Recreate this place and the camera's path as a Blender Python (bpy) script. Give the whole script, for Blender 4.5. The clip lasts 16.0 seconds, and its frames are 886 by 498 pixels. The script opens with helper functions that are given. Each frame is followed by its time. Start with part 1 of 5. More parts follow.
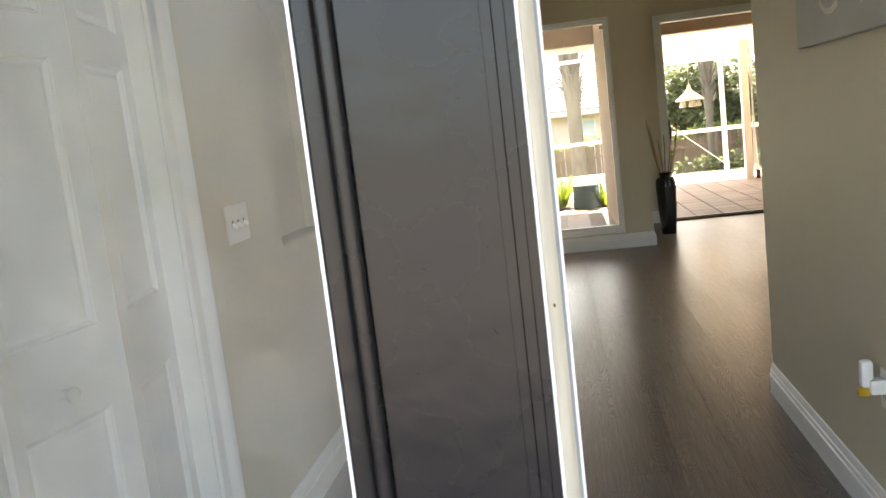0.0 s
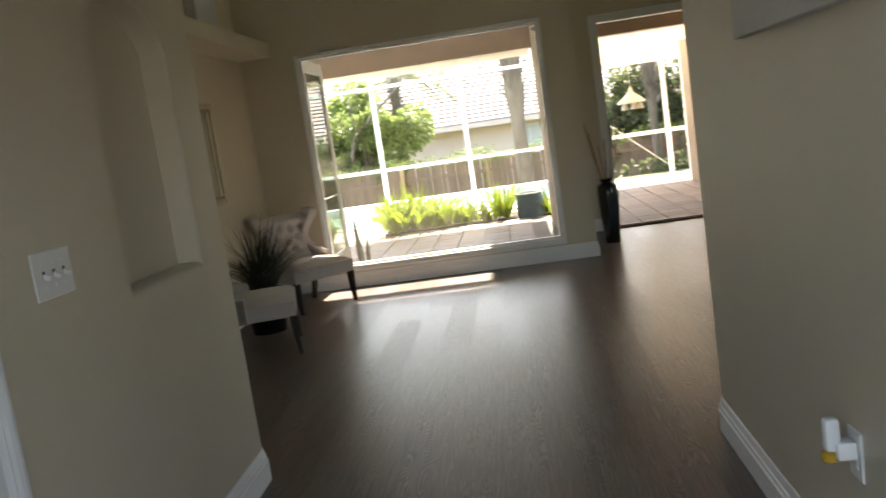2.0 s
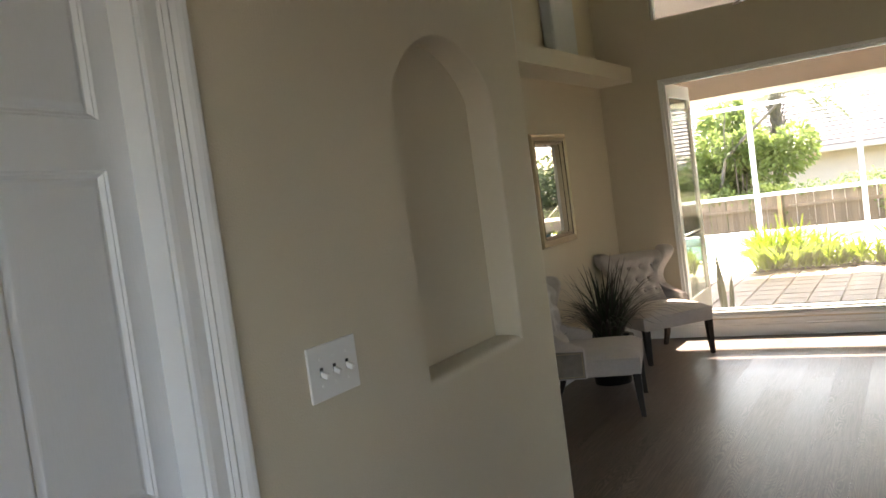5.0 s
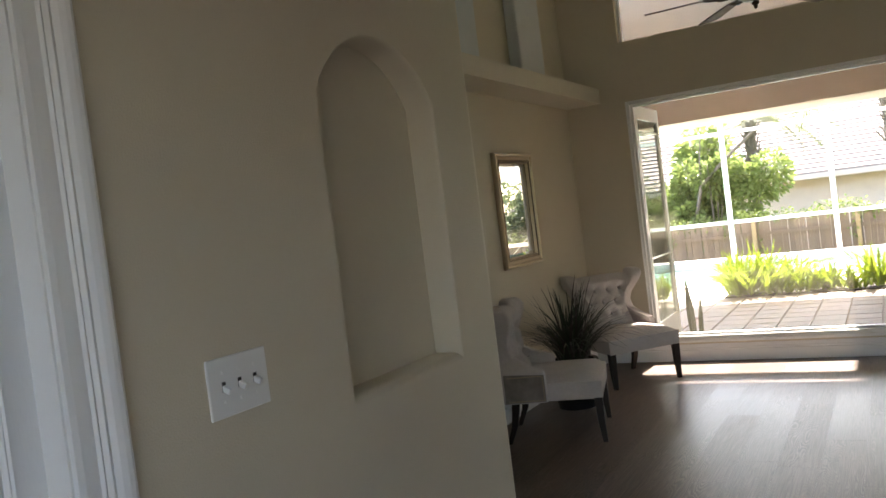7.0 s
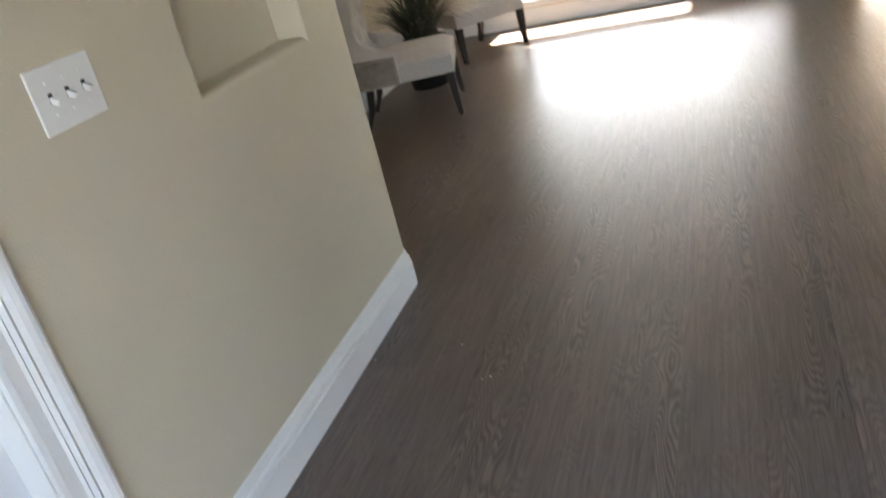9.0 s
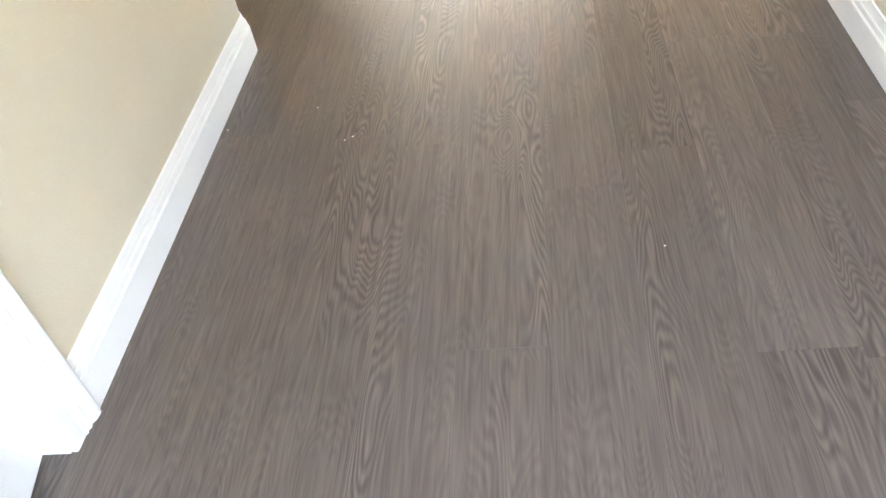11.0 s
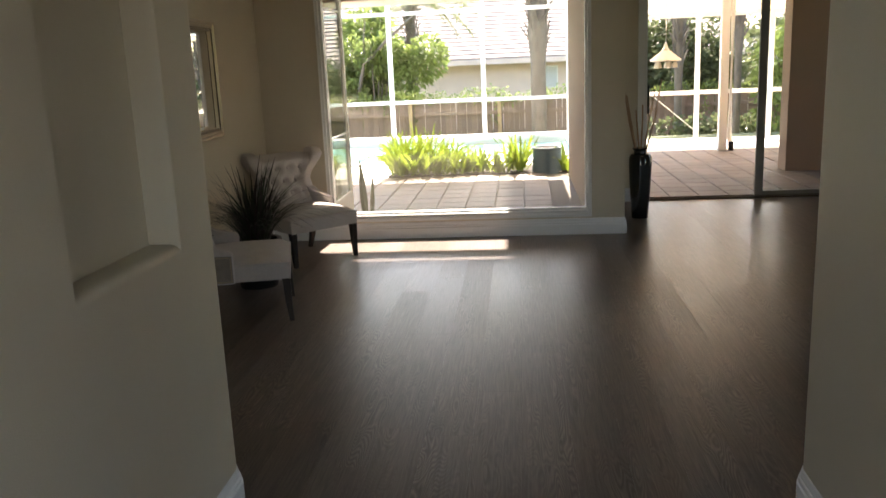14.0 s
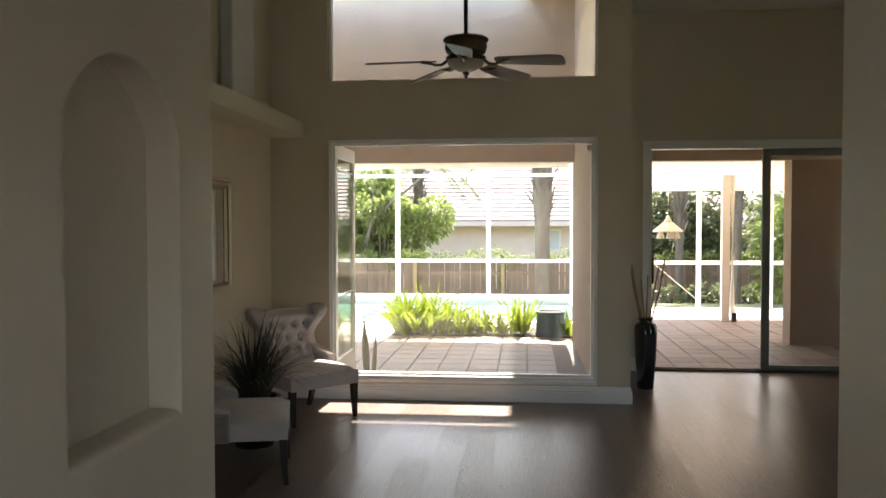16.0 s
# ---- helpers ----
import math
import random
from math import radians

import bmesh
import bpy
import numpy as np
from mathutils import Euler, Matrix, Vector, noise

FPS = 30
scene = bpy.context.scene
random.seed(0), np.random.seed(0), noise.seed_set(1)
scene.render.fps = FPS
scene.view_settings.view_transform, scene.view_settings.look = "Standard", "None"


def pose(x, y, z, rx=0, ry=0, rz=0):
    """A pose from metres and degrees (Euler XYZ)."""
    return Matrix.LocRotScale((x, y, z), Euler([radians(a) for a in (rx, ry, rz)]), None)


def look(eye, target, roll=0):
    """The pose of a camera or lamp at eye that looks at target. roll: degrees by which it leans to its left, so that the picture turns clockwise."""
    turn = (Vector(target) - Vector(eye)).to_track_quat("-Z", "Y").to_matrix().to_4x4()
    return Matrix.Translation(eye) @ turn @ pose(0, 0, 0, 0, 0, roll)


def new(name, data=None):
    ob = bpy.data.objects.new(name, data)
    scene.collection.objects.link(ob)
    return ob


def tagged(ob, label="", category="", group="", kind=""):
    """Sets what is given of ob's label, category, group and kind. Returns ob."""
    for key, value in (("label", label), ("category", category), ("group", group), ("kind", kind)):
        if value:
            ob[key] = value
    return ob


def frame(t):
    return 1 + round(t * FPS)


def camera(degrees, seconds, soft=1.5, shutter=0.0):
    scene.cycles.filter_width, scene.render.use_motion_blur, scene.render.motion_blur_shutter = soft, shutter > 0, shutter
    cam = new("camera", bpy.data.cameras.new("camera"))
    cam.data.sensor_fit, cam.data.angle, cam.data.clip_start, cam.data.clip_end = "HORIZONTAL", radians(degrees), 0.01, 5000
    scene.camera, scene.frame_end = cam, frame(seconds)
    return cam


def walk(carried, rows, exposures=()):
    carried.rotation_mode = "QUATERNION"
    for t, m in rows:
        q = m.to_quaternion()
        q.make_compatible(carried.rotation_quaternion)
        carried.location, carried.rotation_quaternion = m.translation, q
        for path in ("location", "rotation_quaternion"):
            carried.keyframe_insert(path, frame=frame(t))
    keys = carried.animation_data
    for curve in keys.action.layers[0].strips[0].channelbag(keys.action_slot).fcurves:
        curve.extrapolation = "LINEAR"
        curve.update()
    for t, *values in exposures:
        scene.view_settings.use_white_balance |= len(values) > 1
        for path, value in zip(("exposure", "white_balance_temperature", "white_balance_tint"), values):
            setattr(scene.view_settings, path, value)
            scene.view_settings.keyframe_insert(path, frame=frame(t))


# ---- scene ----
cam = camera(56.6, 16.0, 1.5, 0.25)
PATH = [
    (0, (1.049, -3.683, 1.343), (0.743, -1.726, 1.062), -6.7),
    (0.5, (1.094, -3.666, 1.337), (0.846, -1.704, 1.039), -6.4),
    (1, (1.118, -3.564, 1.302), (1.036, -1.594, 0.967), -8.7),
    (1.5, (1.136, -3.308, 1.304), (1.193, -1.333, 0.993), -9.8),
    (2, (1.203, -3.16, 1.337), (1.005, -1.189, 1.061), -8.4),
    (2.5, (1.244, -2.995, 1.342), (0.802, -1.06, 1.094), -7.3),
    (3, (1.191, -2.844, 1.407), (0.711, -0.91, 1.237), -6.2),
    (3.5, (1.174, -2.758, 1.421), (0.437, -0.904, 1.276), -4.9),
    (4, (1.237, -2.699, 1.435), (0.22, -0.983, 1.289), -4.4),
    (4.5, (1.255, -2.649, 1.445), (0.208, -0.953, 1.287), -6.2),
    (5, (1.158, -2.601, 1.467), (0.15, -0.878, 1.35), -7.7),
    (5.2, (1.115, -2.582, 1.489), (0.123, -0.85, 1.356), -6.8),
    (7.3, (1.221, -2.399, 1.398), (0.26, -0.645, 1.341), -7.1),
    (7.5, (1.226, -2.377, 1.434), (0.242, -0.644, 1.271), -6.1),
    (8, (1.264, -2.371, 1.401), (0.25, -0.692, 1.009), -9.3),
    (8.5, (1.247, -2.355, 1.364), (0.284, -0.699, 0.789), -12.2),
    (9, (1.188, -2.418, 1.342), (0.484, -0.734, 0.526), -14.3),
    (9.5, (1.062, -2.526, 1.318), (0.594, -0.996, 0.118), -15.8),
    (9.7, (1.057, -2.534, 1.302), (0.638, -1.088, -0.015), -16.5),
    (11.8, (1.02, -2.469, 1.336), (0.74, -0.969, 0.044), -11.4),
    (12, (1.033, -2.483, 1.345), (0.753, -0.921, 0.127), -10.6),
    (12.5, (1.005, -2.467, 1.335), (0.783, -0.719, 0.387), -8.3),
    (13, (1.009, -2.455, 1.399), (0.815, -0.6, 0.677), -5.9),
    (13.5, (0.989, -2.451, 1.432), (0.809, -0.54, 0.869), -4.4),
    (14, (1.005, -2.474, 1.485), (0.811, -0.533, 1.045), -2.5),
    (14.5, (0.996, -2.449, 1.499), (0.806, -0.479, 1.212), -1.9),
    (15, (0.978, -2.45, 1.509), (0.791, -0.468, 1.32), -1.5),
    (15.5, (0.967, -2.445, 1.517), (0.772, -0.458, 1.393), -0.8),
    (16, (0.966, -2.437, 1.528), (0.775, -0.448, 1.463), -0.1),
]
EXPOSURES = [(0, 3.4, 7950, 14), (1.5, 2.98, 7400, 13), (2.2, 2.88, 7300, 14), (3.7, 2.97, 7250, 15), (5, 3.35, 7350, 16), (7.5, 3.08, 7000, 17), (8.3, 3.52, 7000, 17), (9, 4.4, 7150, 17), (9.7, 5.3, 7400, 17),
             (11.8, 5.75, 7800, 17), (12.5, 5.3, 7700, 17), (13, 4.0, 7400, 17), (13.5, 3.08, 7300, 16), (14.5, 2.72, 7150, 17), (16, 2.75, 7050, 17)]
walk(cam, [(t, look(eye, target, roll)) for t, eye, target, roll in PATH], EXPOSURES)

# world and sun
SUN_TAN, SUN_AZ = 1.2, 0.05
world = bpy.data.worlds.new("sky")
scene.world = world
world.use_nodes = True
wn = world.node_tree.nodes
sky = wn.new("ShaderNodeTexSky")
sky.sky_type = "NISHITA"
sky.sun_disc = False
sky.sun_elevation = math.atan(SUN_TAN)
sky.sun_rotation = SUN_AZ
sky.dust_density = 2.0
world.node_tree.links.new(sky.outputs[0], wn["Background"].inputs[0])
wn["Background"].inputs[1].default_value = 0.15
sun = new("sun", bpy.data.lights.new("sun", "SUN"))
sun.data.energy, sun.data.angle, sun.data.color = 4.4, radians(0.6), (1, 0.95, 0.87)
sun.matrix_world = look((0, 0, 0), (-SUN_AZ, -1, -SUN_TAN))


# materials
def mat(name, color, rough=0.5, metal=0.0, var=0.08, scale=8.0, bump=0.0, bscale=60.0, rvar=0.0, spec=0.5, stretch=(1, 1, 1), island=0.0, rand=0.0, coat=0.0, trans=0.0):
    m = bpy.data.materials.new(name)
    m.use_nodes = True
    nt = m.node_tree
    b = nt.nodes["Principled BSDF"]
    b.inputs["Roughness"].default_value = rough
    b.inputs["Metallic"].default_value = metal
    b.inputs["Specular IOR Level"].default_value = spec
    b.inputs["Coat Weight"].default_value = coat
    tc = nt.nodes.new("ShaderNodeTexCoord")
    mp = nt.nodes.new("ShaderNodeMapping")
    mp.inputs["Scale"].default_value = stretch
    nt.links.new(tc.outputs["Object"], mp.inputs[0])
    n1 = nt.nodes.new("ShaderNodeTexNoise")
    n1.inputs["Scale"].default_value = scale
    n1.inputs["Detail"].default_value = 6
    nt.links.new(mp.outputs[0], n1.inputs["Vector"])
    n2 = nt.nodes.new("ShaderNodeTexNoise")
    n2.inputs["Scale"].default_value = scale * 0.13
    nt.links.new(mp.outputs[0], n2.inputs["Vector"])
    add = nt.nodes.new("ShaderNodeMath")
    add.operation = "ADD"
    nt.links.new(n1.outputs[0], add.inputs[0])
    nt.links.new(n2.outputs[0], add.inputs[1])
    last = add.outputs[0]
    for weight, node, out in ((island, "ShaderNodeNewGeometry", "Random Per Island"), (rand, "ShaderNodeObjectInfo", "Random")):
        if weight:
            g = nt.nodes.new(node)
            mul = nt.nodes.new("ShaderNodeMath")
            mul.operation = "MULTIPLY_ADD"
            mul.inputs[1].default_value = weight
            nt.links.new(g.outputs[out], mul.inputs[0])
            nt.links.new(last, mul.inputs[2])
            last = mul.outputs[0]
    ramp = nt.nodes.new("ShaderNodeMapRange")
    top = 1.4 + island + rand
    ramp.inputs[1].default_value, ramp.inputs[2].default_value = 0.6, top
    nt.links.new(last, ramp.inputs[0])
    mix = nt.nodes.new("ShaderNodeMix")
    mix.data_type = "RGBA"
    mix.inputs[6].default_value = (*[max(0, c * (1 - var)) for c in color], 1)
    mix.inputs[7].default_value = (*[min(1, c * (1 + var)) for c in color], 1)
    nt.links.new(ramp.outputs[0], mix.inputs[0])
    nt.links.new(mix.outputs[2], b.inputs["Base Color"])
    if rvar:
        rr = nt.nodes.new("ShaderNodeMapRange")
        rr.inputs[1].default_value, rr.inputs[2].default_value = 0.3, 0.7
        rr.inputs[3].default_value, rr.inputs[4].default_value = rough - rvar, rough + rvar
        nt.links.new(n1.outputs[0], rr.inputs[0])
        nt.links.new(rr.outputs[0], b.inputs["Roughness"])
    if bump:
        n3 = nt.nodes.new("ShaderNodeTexNoise")
        n3.inputs["Scale"].default_value = bscale
        n3.inputs["Detail"].default_value = 4
        nt.links.new(mp.outputs[0], n3.inputs["Vector"])
        bp = nt.nodes.new("ShaderNodeBump")
        bp.inputs["Strength"].default_value = bump
        bp.inputs["Distance"].default_value = 0.01
        nt.links.new(n3.outputs[0], bp.inputs["Height"])
        nt.links.new(bp.outputs[0], b.inputs["Normal"])
    if trans:
        tl = nt.nodes.new("ShaderNodeBsdfTranslucent")
        nt.links.new(mix.outputs[2], tl.inputs[0])
        ms = nt.nodes.new("ShaderNodeMixShader")
        ms.inputs[0].default_value = trans
        nt.links.new(b.outputs[0], ms.inputs[1])
        nt.links.new(tl.outputs[0], ms.inputs[2])
        nt.links.new(ms.outputs[0], nt.nodes["Material Output"].inputs[0])
    return m


def glass_mat(name, tint=(0.96, 0.98, 0.97), haze=0.0):
    m = bpy.data.materials.new(name)
    m.use_nodes = True
    nt = m.node_tree
    nt.nodes.remove(nt.nodes["Principled BSDF"])
    tr = nt.nodes.new("ShaderNodeBsdfTransparent")
    tr.inputs[0].default_value = (*tint, 1)
    gl = nt.nodes.new("ShaderNodeBsdfGlossy")
    gl.inputs["Roughness"].default_value = 0.02
    lw = nt.nodes.new("ShaderNodeLayerWeight")
    pw = nt.nodes.new("ShaderNodeMath")
    pw.operation = "POWER"
    pw.inputs[1].default_value = 4.0
    ma = nt.nodes.new("ShaderNodeMath")
    ma.operation = "MULTIPLY_ADD"
    ma.inputs[1].default_value, ma.inputs[2].default_value = 0.6, 0.006
    ms = nt.nodes.new("ShaderNodeMixShader")
    nt.links.new(lw.outputs["Facing"], pw.inputs[0])
    nt.links.new(pw.outputs[0], ma.inputs[0])
    nt.links.new(ma.outputs[0], ms.inputs[0])
    nt.links.new(tr.outputs[0], ms.inputs[1])
    nt.links.new(gl.outputs[0], ms.inputs[2])
    out = ms
    if haze:
        # scattering film: hazy sidelight glass, and haze added over the window view
        tl = nt.nodes.new("ShaderNodeBsdfTranslucent")
        tl.inputs[0].default_value = (0.8, 0.74, 0.6, 1)
        df = nt.nodes.new("ShaderNodeBsdfDiffuse")
        ad = nt.nodes.new("ShaderNodeMixShader")
        out = nt.nodes.new("ShaderNodeMixShader")
        tc = nt.nodes.new("ShaderNodeTexCoord")
        ns = nt.nodes.new("ShaderNodeTexNoise")
        ns.inputs["Scale"].default_value, ns.inputs["Detail"].default_value = 14, 8
        nt.links.new(tc.outputs["Object"], ns.inputs["Vector"])
        mr = nt.nodes.new("ShaderNodeMapRange")
        mr.inputs[1].default_value, mr.inputs[2].default_value = 0.35, 0.65
        mr.inputs[3].default_value, mr.inputs[4].default_value = haze * 0.6, haze * 1.4
        nt.links.new(ns.outputs[0], mr.inputs[0])
        nt.links.new(mr.outputs[0], out.inputs[0])
        nt.links.new(tl.outputs[0], ad.inputs[1])
        nt.links.new(df.outputs[0], ad.inputs[2])
        nt.links.new(ms.outputs[0], out.inputs[1])
        nt.links.new(ad.outputs[0], out.inputs[2])
    nt.links.new(out.outputs[0], nt.nodes["Material Output"].inputs[0])
    return m


def plank_mat():
    m = mat("greige_oak_plank", (0.148, 0.116, 0.097), 0.3, spec=0.31, var=0.2, scale=4, stretch=(4, 0.45, 1), rand=0.9)
    nt = m.node_tree
    b = nt.nodes["Principled BSDF"]
    src = b.inputs["Base Color"].links[0].from_socket
    tc = nt.nodes.new("ShaderNodeTexCoord")
    oi = nt.nodes.new("ShaderNodeObjectInfo")
    off = nt.nodes.new("ShaderNodeVectorMath")
    off.operation = "MULTIPLY_ADD"
    sc = nt.nodes.new("ShaderNodeCombineXYZ")
    for i in range(3):
        sc.inputs[i].default_value = (7.0, 23.0, 3.0)[i]
    nt.links.new(oi.outputs["Random"], off.inputs[0])
    nt.links.new(sc.outputs[0], off.inputs[1])
    nt.links.new(tc.outputs["Object"], off.inputs[2])
    mp = nt.nodes.new("ShaderNodeMapping")
    mp.inputs["Scale"].default_value = (6.5, 0.9, 1)
    nt.links.new(off.outputs[0], mp.inputs[0])
    # cathedral grain: contour lines of a stretched noise
    n = nt.nodes.new("ShaderNodeTexNoise")
    n.inputs["Scale"].default_value = 1.0
    n.inputs["Detail"].default_value = 2.5
    nt.links.new(mp.outputs[0], n.inputs["Vector"])
    # knots raise the field, so that the lines run round them
    mk = nt.nodes.new("ShaderNodeMapping")
    mk.inputs["Scale"].default_value = (4.6, 1.7, 1)
    nt.links.new(off.outputs[0], mk.inputs[0])
    vo = nt.nodes.new("ShaderNodeTexVoronoi")
    vo.inputs["Scale"].default_value = 1.0
    nt.links.new(mk.outputs[0], vo.inputs["Vector"])
    knot = nt.nodes.new("ShaderNodeMapRange")
    knot.interpolation_type = "SMOOTHERSTEP"
    knot.inputs[1].default_value, knot.inputs[2].default_value = 0.0, 0.34
    knot.inputs[3].default_value, knot.inputs[4].default_value = 0.11, 0.0
    nt.links.new(vo.outputs["Distance"], knot.inputs[0])
    sm = nt.nodes.new("ShaderNodeMath")
    sm.operation = "ADD"
    nt.links.new(n.outputs[0], sm.inputs[0])
    nt.links.new(knot.outputs[0], sm.inputs[1])
    k = nt.nodes.new("ShaderNodeMath")
    k.operation = "MULTIPLY"
    k.inputs[1].default_value = 300
    nt.links.new(sm.outputs[0], k.inputs[0])
    s = nt.nodes.new("ShaderNodeMath")
    s.operation = "SINE"
    nt.links.new(k.outputs[0], s.inputs[0])
    fade = nt.nodes.new("ShaderNodeTexNoise")
    fade.inputs["Scale"].default_value = 0.9
    nt.links.new(mp.outputs[0], fade.inputs["Vector"])
    amp = nt.nodes.new("ShaderNodeMapRange")
    amp.inputs[1].default_value, amp.inputs[2].default_value = 0.46, 0.64
    amp.inputs[3].default_value, amp.inputs[4].default_value = 0.07, 0.3
    nt.links.new(fade.outputs[0], amp.inputs[0])
    g = nt.nodes.new("ShaderNodeMath")
    g.operation = "MULTIPLY_ADD"
    g.inputs[2].default_value = 1.0
    nt.links.new(s.outputs[0], g.inputs[0])
    nt.links.new(amp.outputs[0], g.inputs[1])
    # fine pores
    mp2 = nt.nodes.new("ShaderNodeMapping")
    mp2.inputs["Scale"].default_value = (150, 5, 1)
    nt.links.new(off.outputs[0], mp2.inputs[0])
    n4 = nt.nodes.new("ShaderNodeTexNoise")
    n4.inputs["Scale"].default_value = 1.0
    n4.inputs["Detail"].default_value = 4
    nt.links.new(mp2.outputs[0], n4.inputs["Vector"])
    pr = nt.nodes.new("ShaderNodeMapRange")
    pr.inputs[1].default_value, pr.inputs[2].default_value = 0.3, 0.7
    pr.inputs[3].default_value, pr.inputs[4].default_value = 0.78, 1.22
    nt.links.new(n4.outputs[0], pr.inputs[0])
    gm = nt.nodes.new("ShaderNodeMath")
    gm.operation = "MULTIPLY"
    nt.links.new(g.outputs[0], gm.inputs[0])
    nt.links.new(pr.outputs[0], gm.inputs[1])
    g = gm
    vm = nt.nodes.new("ShaderNodeVectorMath")
    vm.operation = "SCALE"
    nt.links.new(src, vm.inputs[0])
    nt.links.new(g.outputs[0], vm.inputs["Scale"])
    nt.links.new(vm.outputs[0], b.inputs["Base Color"])
    # sheen differs a little from plank to plank
    rr = nt.nodes.new("ShaderNodeMapRange")
    rr.inputs[3].default_value, rr.inputs[4].default_value = 0.295, 0.355
    nt.links.new(oi.outputs["Random"], rr.inputs[0])
    nt.links.new(rr.outputs[0], b.inputs["Roughness"])
    return m


M_WALL = mat("olive_beige_paint", (0.61, 0.54, 0.415), 0.5, var=0.04, scale=3, bump=0.16, bscale=210)
M_CEIL = mat("ceiling_paint", (0.83, 0.81, 0.75), 0.8, var=0.03, bump=0.2, bscale=70)
M_WHITE = mat("white_trim_paint", (0.8, 0.8, 0.79), 0.32, var=0.025, scale=5, bump=0.05, bscale=50)
M_DOOR = mat("white_door_paint", (0.78, 0.79, 0.8), 0.36, var=0.02, scale=5, bump=0.06, bscale=40, stretch=(4, 4, 0.7))
M_FRAME = mat("white_aluminium", (0.82, 0.82, 0.8), 0.35, var=0.04)
M_PLANK = plank_mat()
M_SUB = mat("dark_underlay", (0.03, 0.027, 0.025), 0.8)
M_DARK = mat("charcoal_door_paint", (0.009, 0.0082, 0.0085), 0.27, spec=0.27, var=0.12, scale=12, bump=0.12, bscale=22, rvar=0.05)
M_KHAKI = mat("dusty_khaki_strip", (0.42, 0.37, 0.28), 0.6, var=0.25, scale=14)
# peach tint puts the warm bounce from the tiles into the ceiling colour
M_PEACH = mat("warm_bounce_ceiling", (0.76, 0.5, 0.32), 0.9, var=0.08, scale=3, bump=0.3, bscale=60)
# frame aluminium, darkened in colour because the leaf stands against the light
M_LEAFRAIL = mat("backlit_aluminium", (0.26, 0.26, 0.23), 0.45, var=0.12)
M_STRIP = mat("stained_cream_jamb", (0.6, 0.55, 0.45), 0.5, var=0.32, scale=14, stretch=(3, 3, 0.6), bump=0.1)
M_RUBBER = mat("grey_weather_seal", (0.3, 0.31, 0.32), 0.6, var=0.1)
M_RUST = mat("rust", (0.2, 0.08, 0.03), 0.8, var=0.3)
# house stucco with the patio's shade put into a darker colour
M_STUCCO = mat("shaded_stucco", (0.28, 0.195, 0.14), 0.9, var=0.1, scale=4, bump=0.6, bscale=90)
# same stucco, lighter: the light on the beam is put into its colour
M_BEAM = mat("lit_beam_stucco", (0.46, 0.36, 0.285), 0.9, var=0.1, scale=4, bump=0.5, bscale=90)
M_STUCCO3 = mat("neighbour_stucco", (0.8, 0.64, 0.55), 0.9, var=0.08, scale=3)
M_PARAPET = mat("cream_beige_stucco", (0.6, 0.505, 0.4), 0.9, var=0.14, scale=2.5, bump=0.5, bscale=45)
M_STUCCO2 = mat("beige_stucco", (0.76, 0.66, 0.55), 0.9, var=0.08, scale=3, bump=0.4, bscale=60)
M_CAGE = mat("white_cage_aluminium", (0.82, 0.82, 0.8), 0.4, var=0.03)
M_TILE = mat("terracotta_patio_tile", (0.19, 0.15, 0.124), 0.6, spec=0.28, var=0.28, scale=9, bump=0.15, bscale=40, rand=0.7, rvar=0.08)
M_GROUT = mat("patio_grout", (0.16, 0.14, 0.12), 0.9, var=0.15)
M_DECK = mat("pale_pool_deck", (0.8, 0.77, 0.71), 0.8, var=0.06, scale=6, bump=0.3, bscale=80)
M_DRIVE = mat("grey_driveway_paver", (0.26, 0.235, 0.21), 0.85, var=0.1, scale=4)
M_GROUND = mat("lawn_soil", (0.1, 0.12, 0.05), 0.95, var=0.35, scale=1.5, bump=0.6, bscale=25)
M_SOIL = mat("dark_soil", (0.04, 0.03, 0.022), 0.95, var=0.3, bump=0.8)
M_FENCE = mat("weathered_fence_board", (0.23, 0.165, 0.125), 0.85, var=0.3, scale=7, stretch=(5, 5, 0.5), bump=0.3, rand=0.6)
M_FENCE2 = mat("new_fence_post", (0.42, 0.3, 0.17), 0.8, var=0.2, scale=7, stretch=(5, 5, 0.5))
M_ROOF = mat("pink_roof_tile", (0.36, 0.285, 0.25), 0.8, var=0.12, scale=3, rand=0.4)
M_LEAF = mat("shrub_leaf", (0.2, 0.26, 0.075), 0.45, var=0.5, scale=3, island=0.9, trans=0.45)
M_LEAFD = mat("dark_tree_leaf", (0.125, 0.15, 0.07), 0.5, var=0.5, scale=3, island=0.9, trans=0.4)
M_FERN = mat("fern_frond", (0.25, 0.33, 0.035), 0.45, var=0.4, scale=3, island=0.8, trans=0.5)
M_BARK = mat("grey_palm_bark", (0.16, 0.135, 0.11), 0.9, var=0.45, scale=9, stretch=(1, 1, 0.4), bump=0.8, bscale=20)
M_POT = mat("blue_grey_tub", (0.055, 0.1, 0.13), 0.45, var=0.15)
M_FABRIC = mat("taupe_linen", (0.55, 0.5, 0.47), 0.9, var=0.08, scale=60, bump=0.35, bscale=500)
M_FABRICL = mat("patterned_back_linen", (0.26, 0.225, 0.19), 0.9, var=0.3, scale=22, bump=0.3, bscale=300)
M_ESP = mat("espresso_wood", (0.02, 0.014, 0.011), 0.48, spec=0.3, var=0.3, scale=10, stretch=(5, 5, 0.5))
M_NAIL = mat("brass_nail", (0.5, 0.4, 0.25), 0.35, metal=1)
M_GRASS = mat("dark_grass_blade", (0.03, 0.045, 0.02), 0.5, var=0.5, island=0.8)
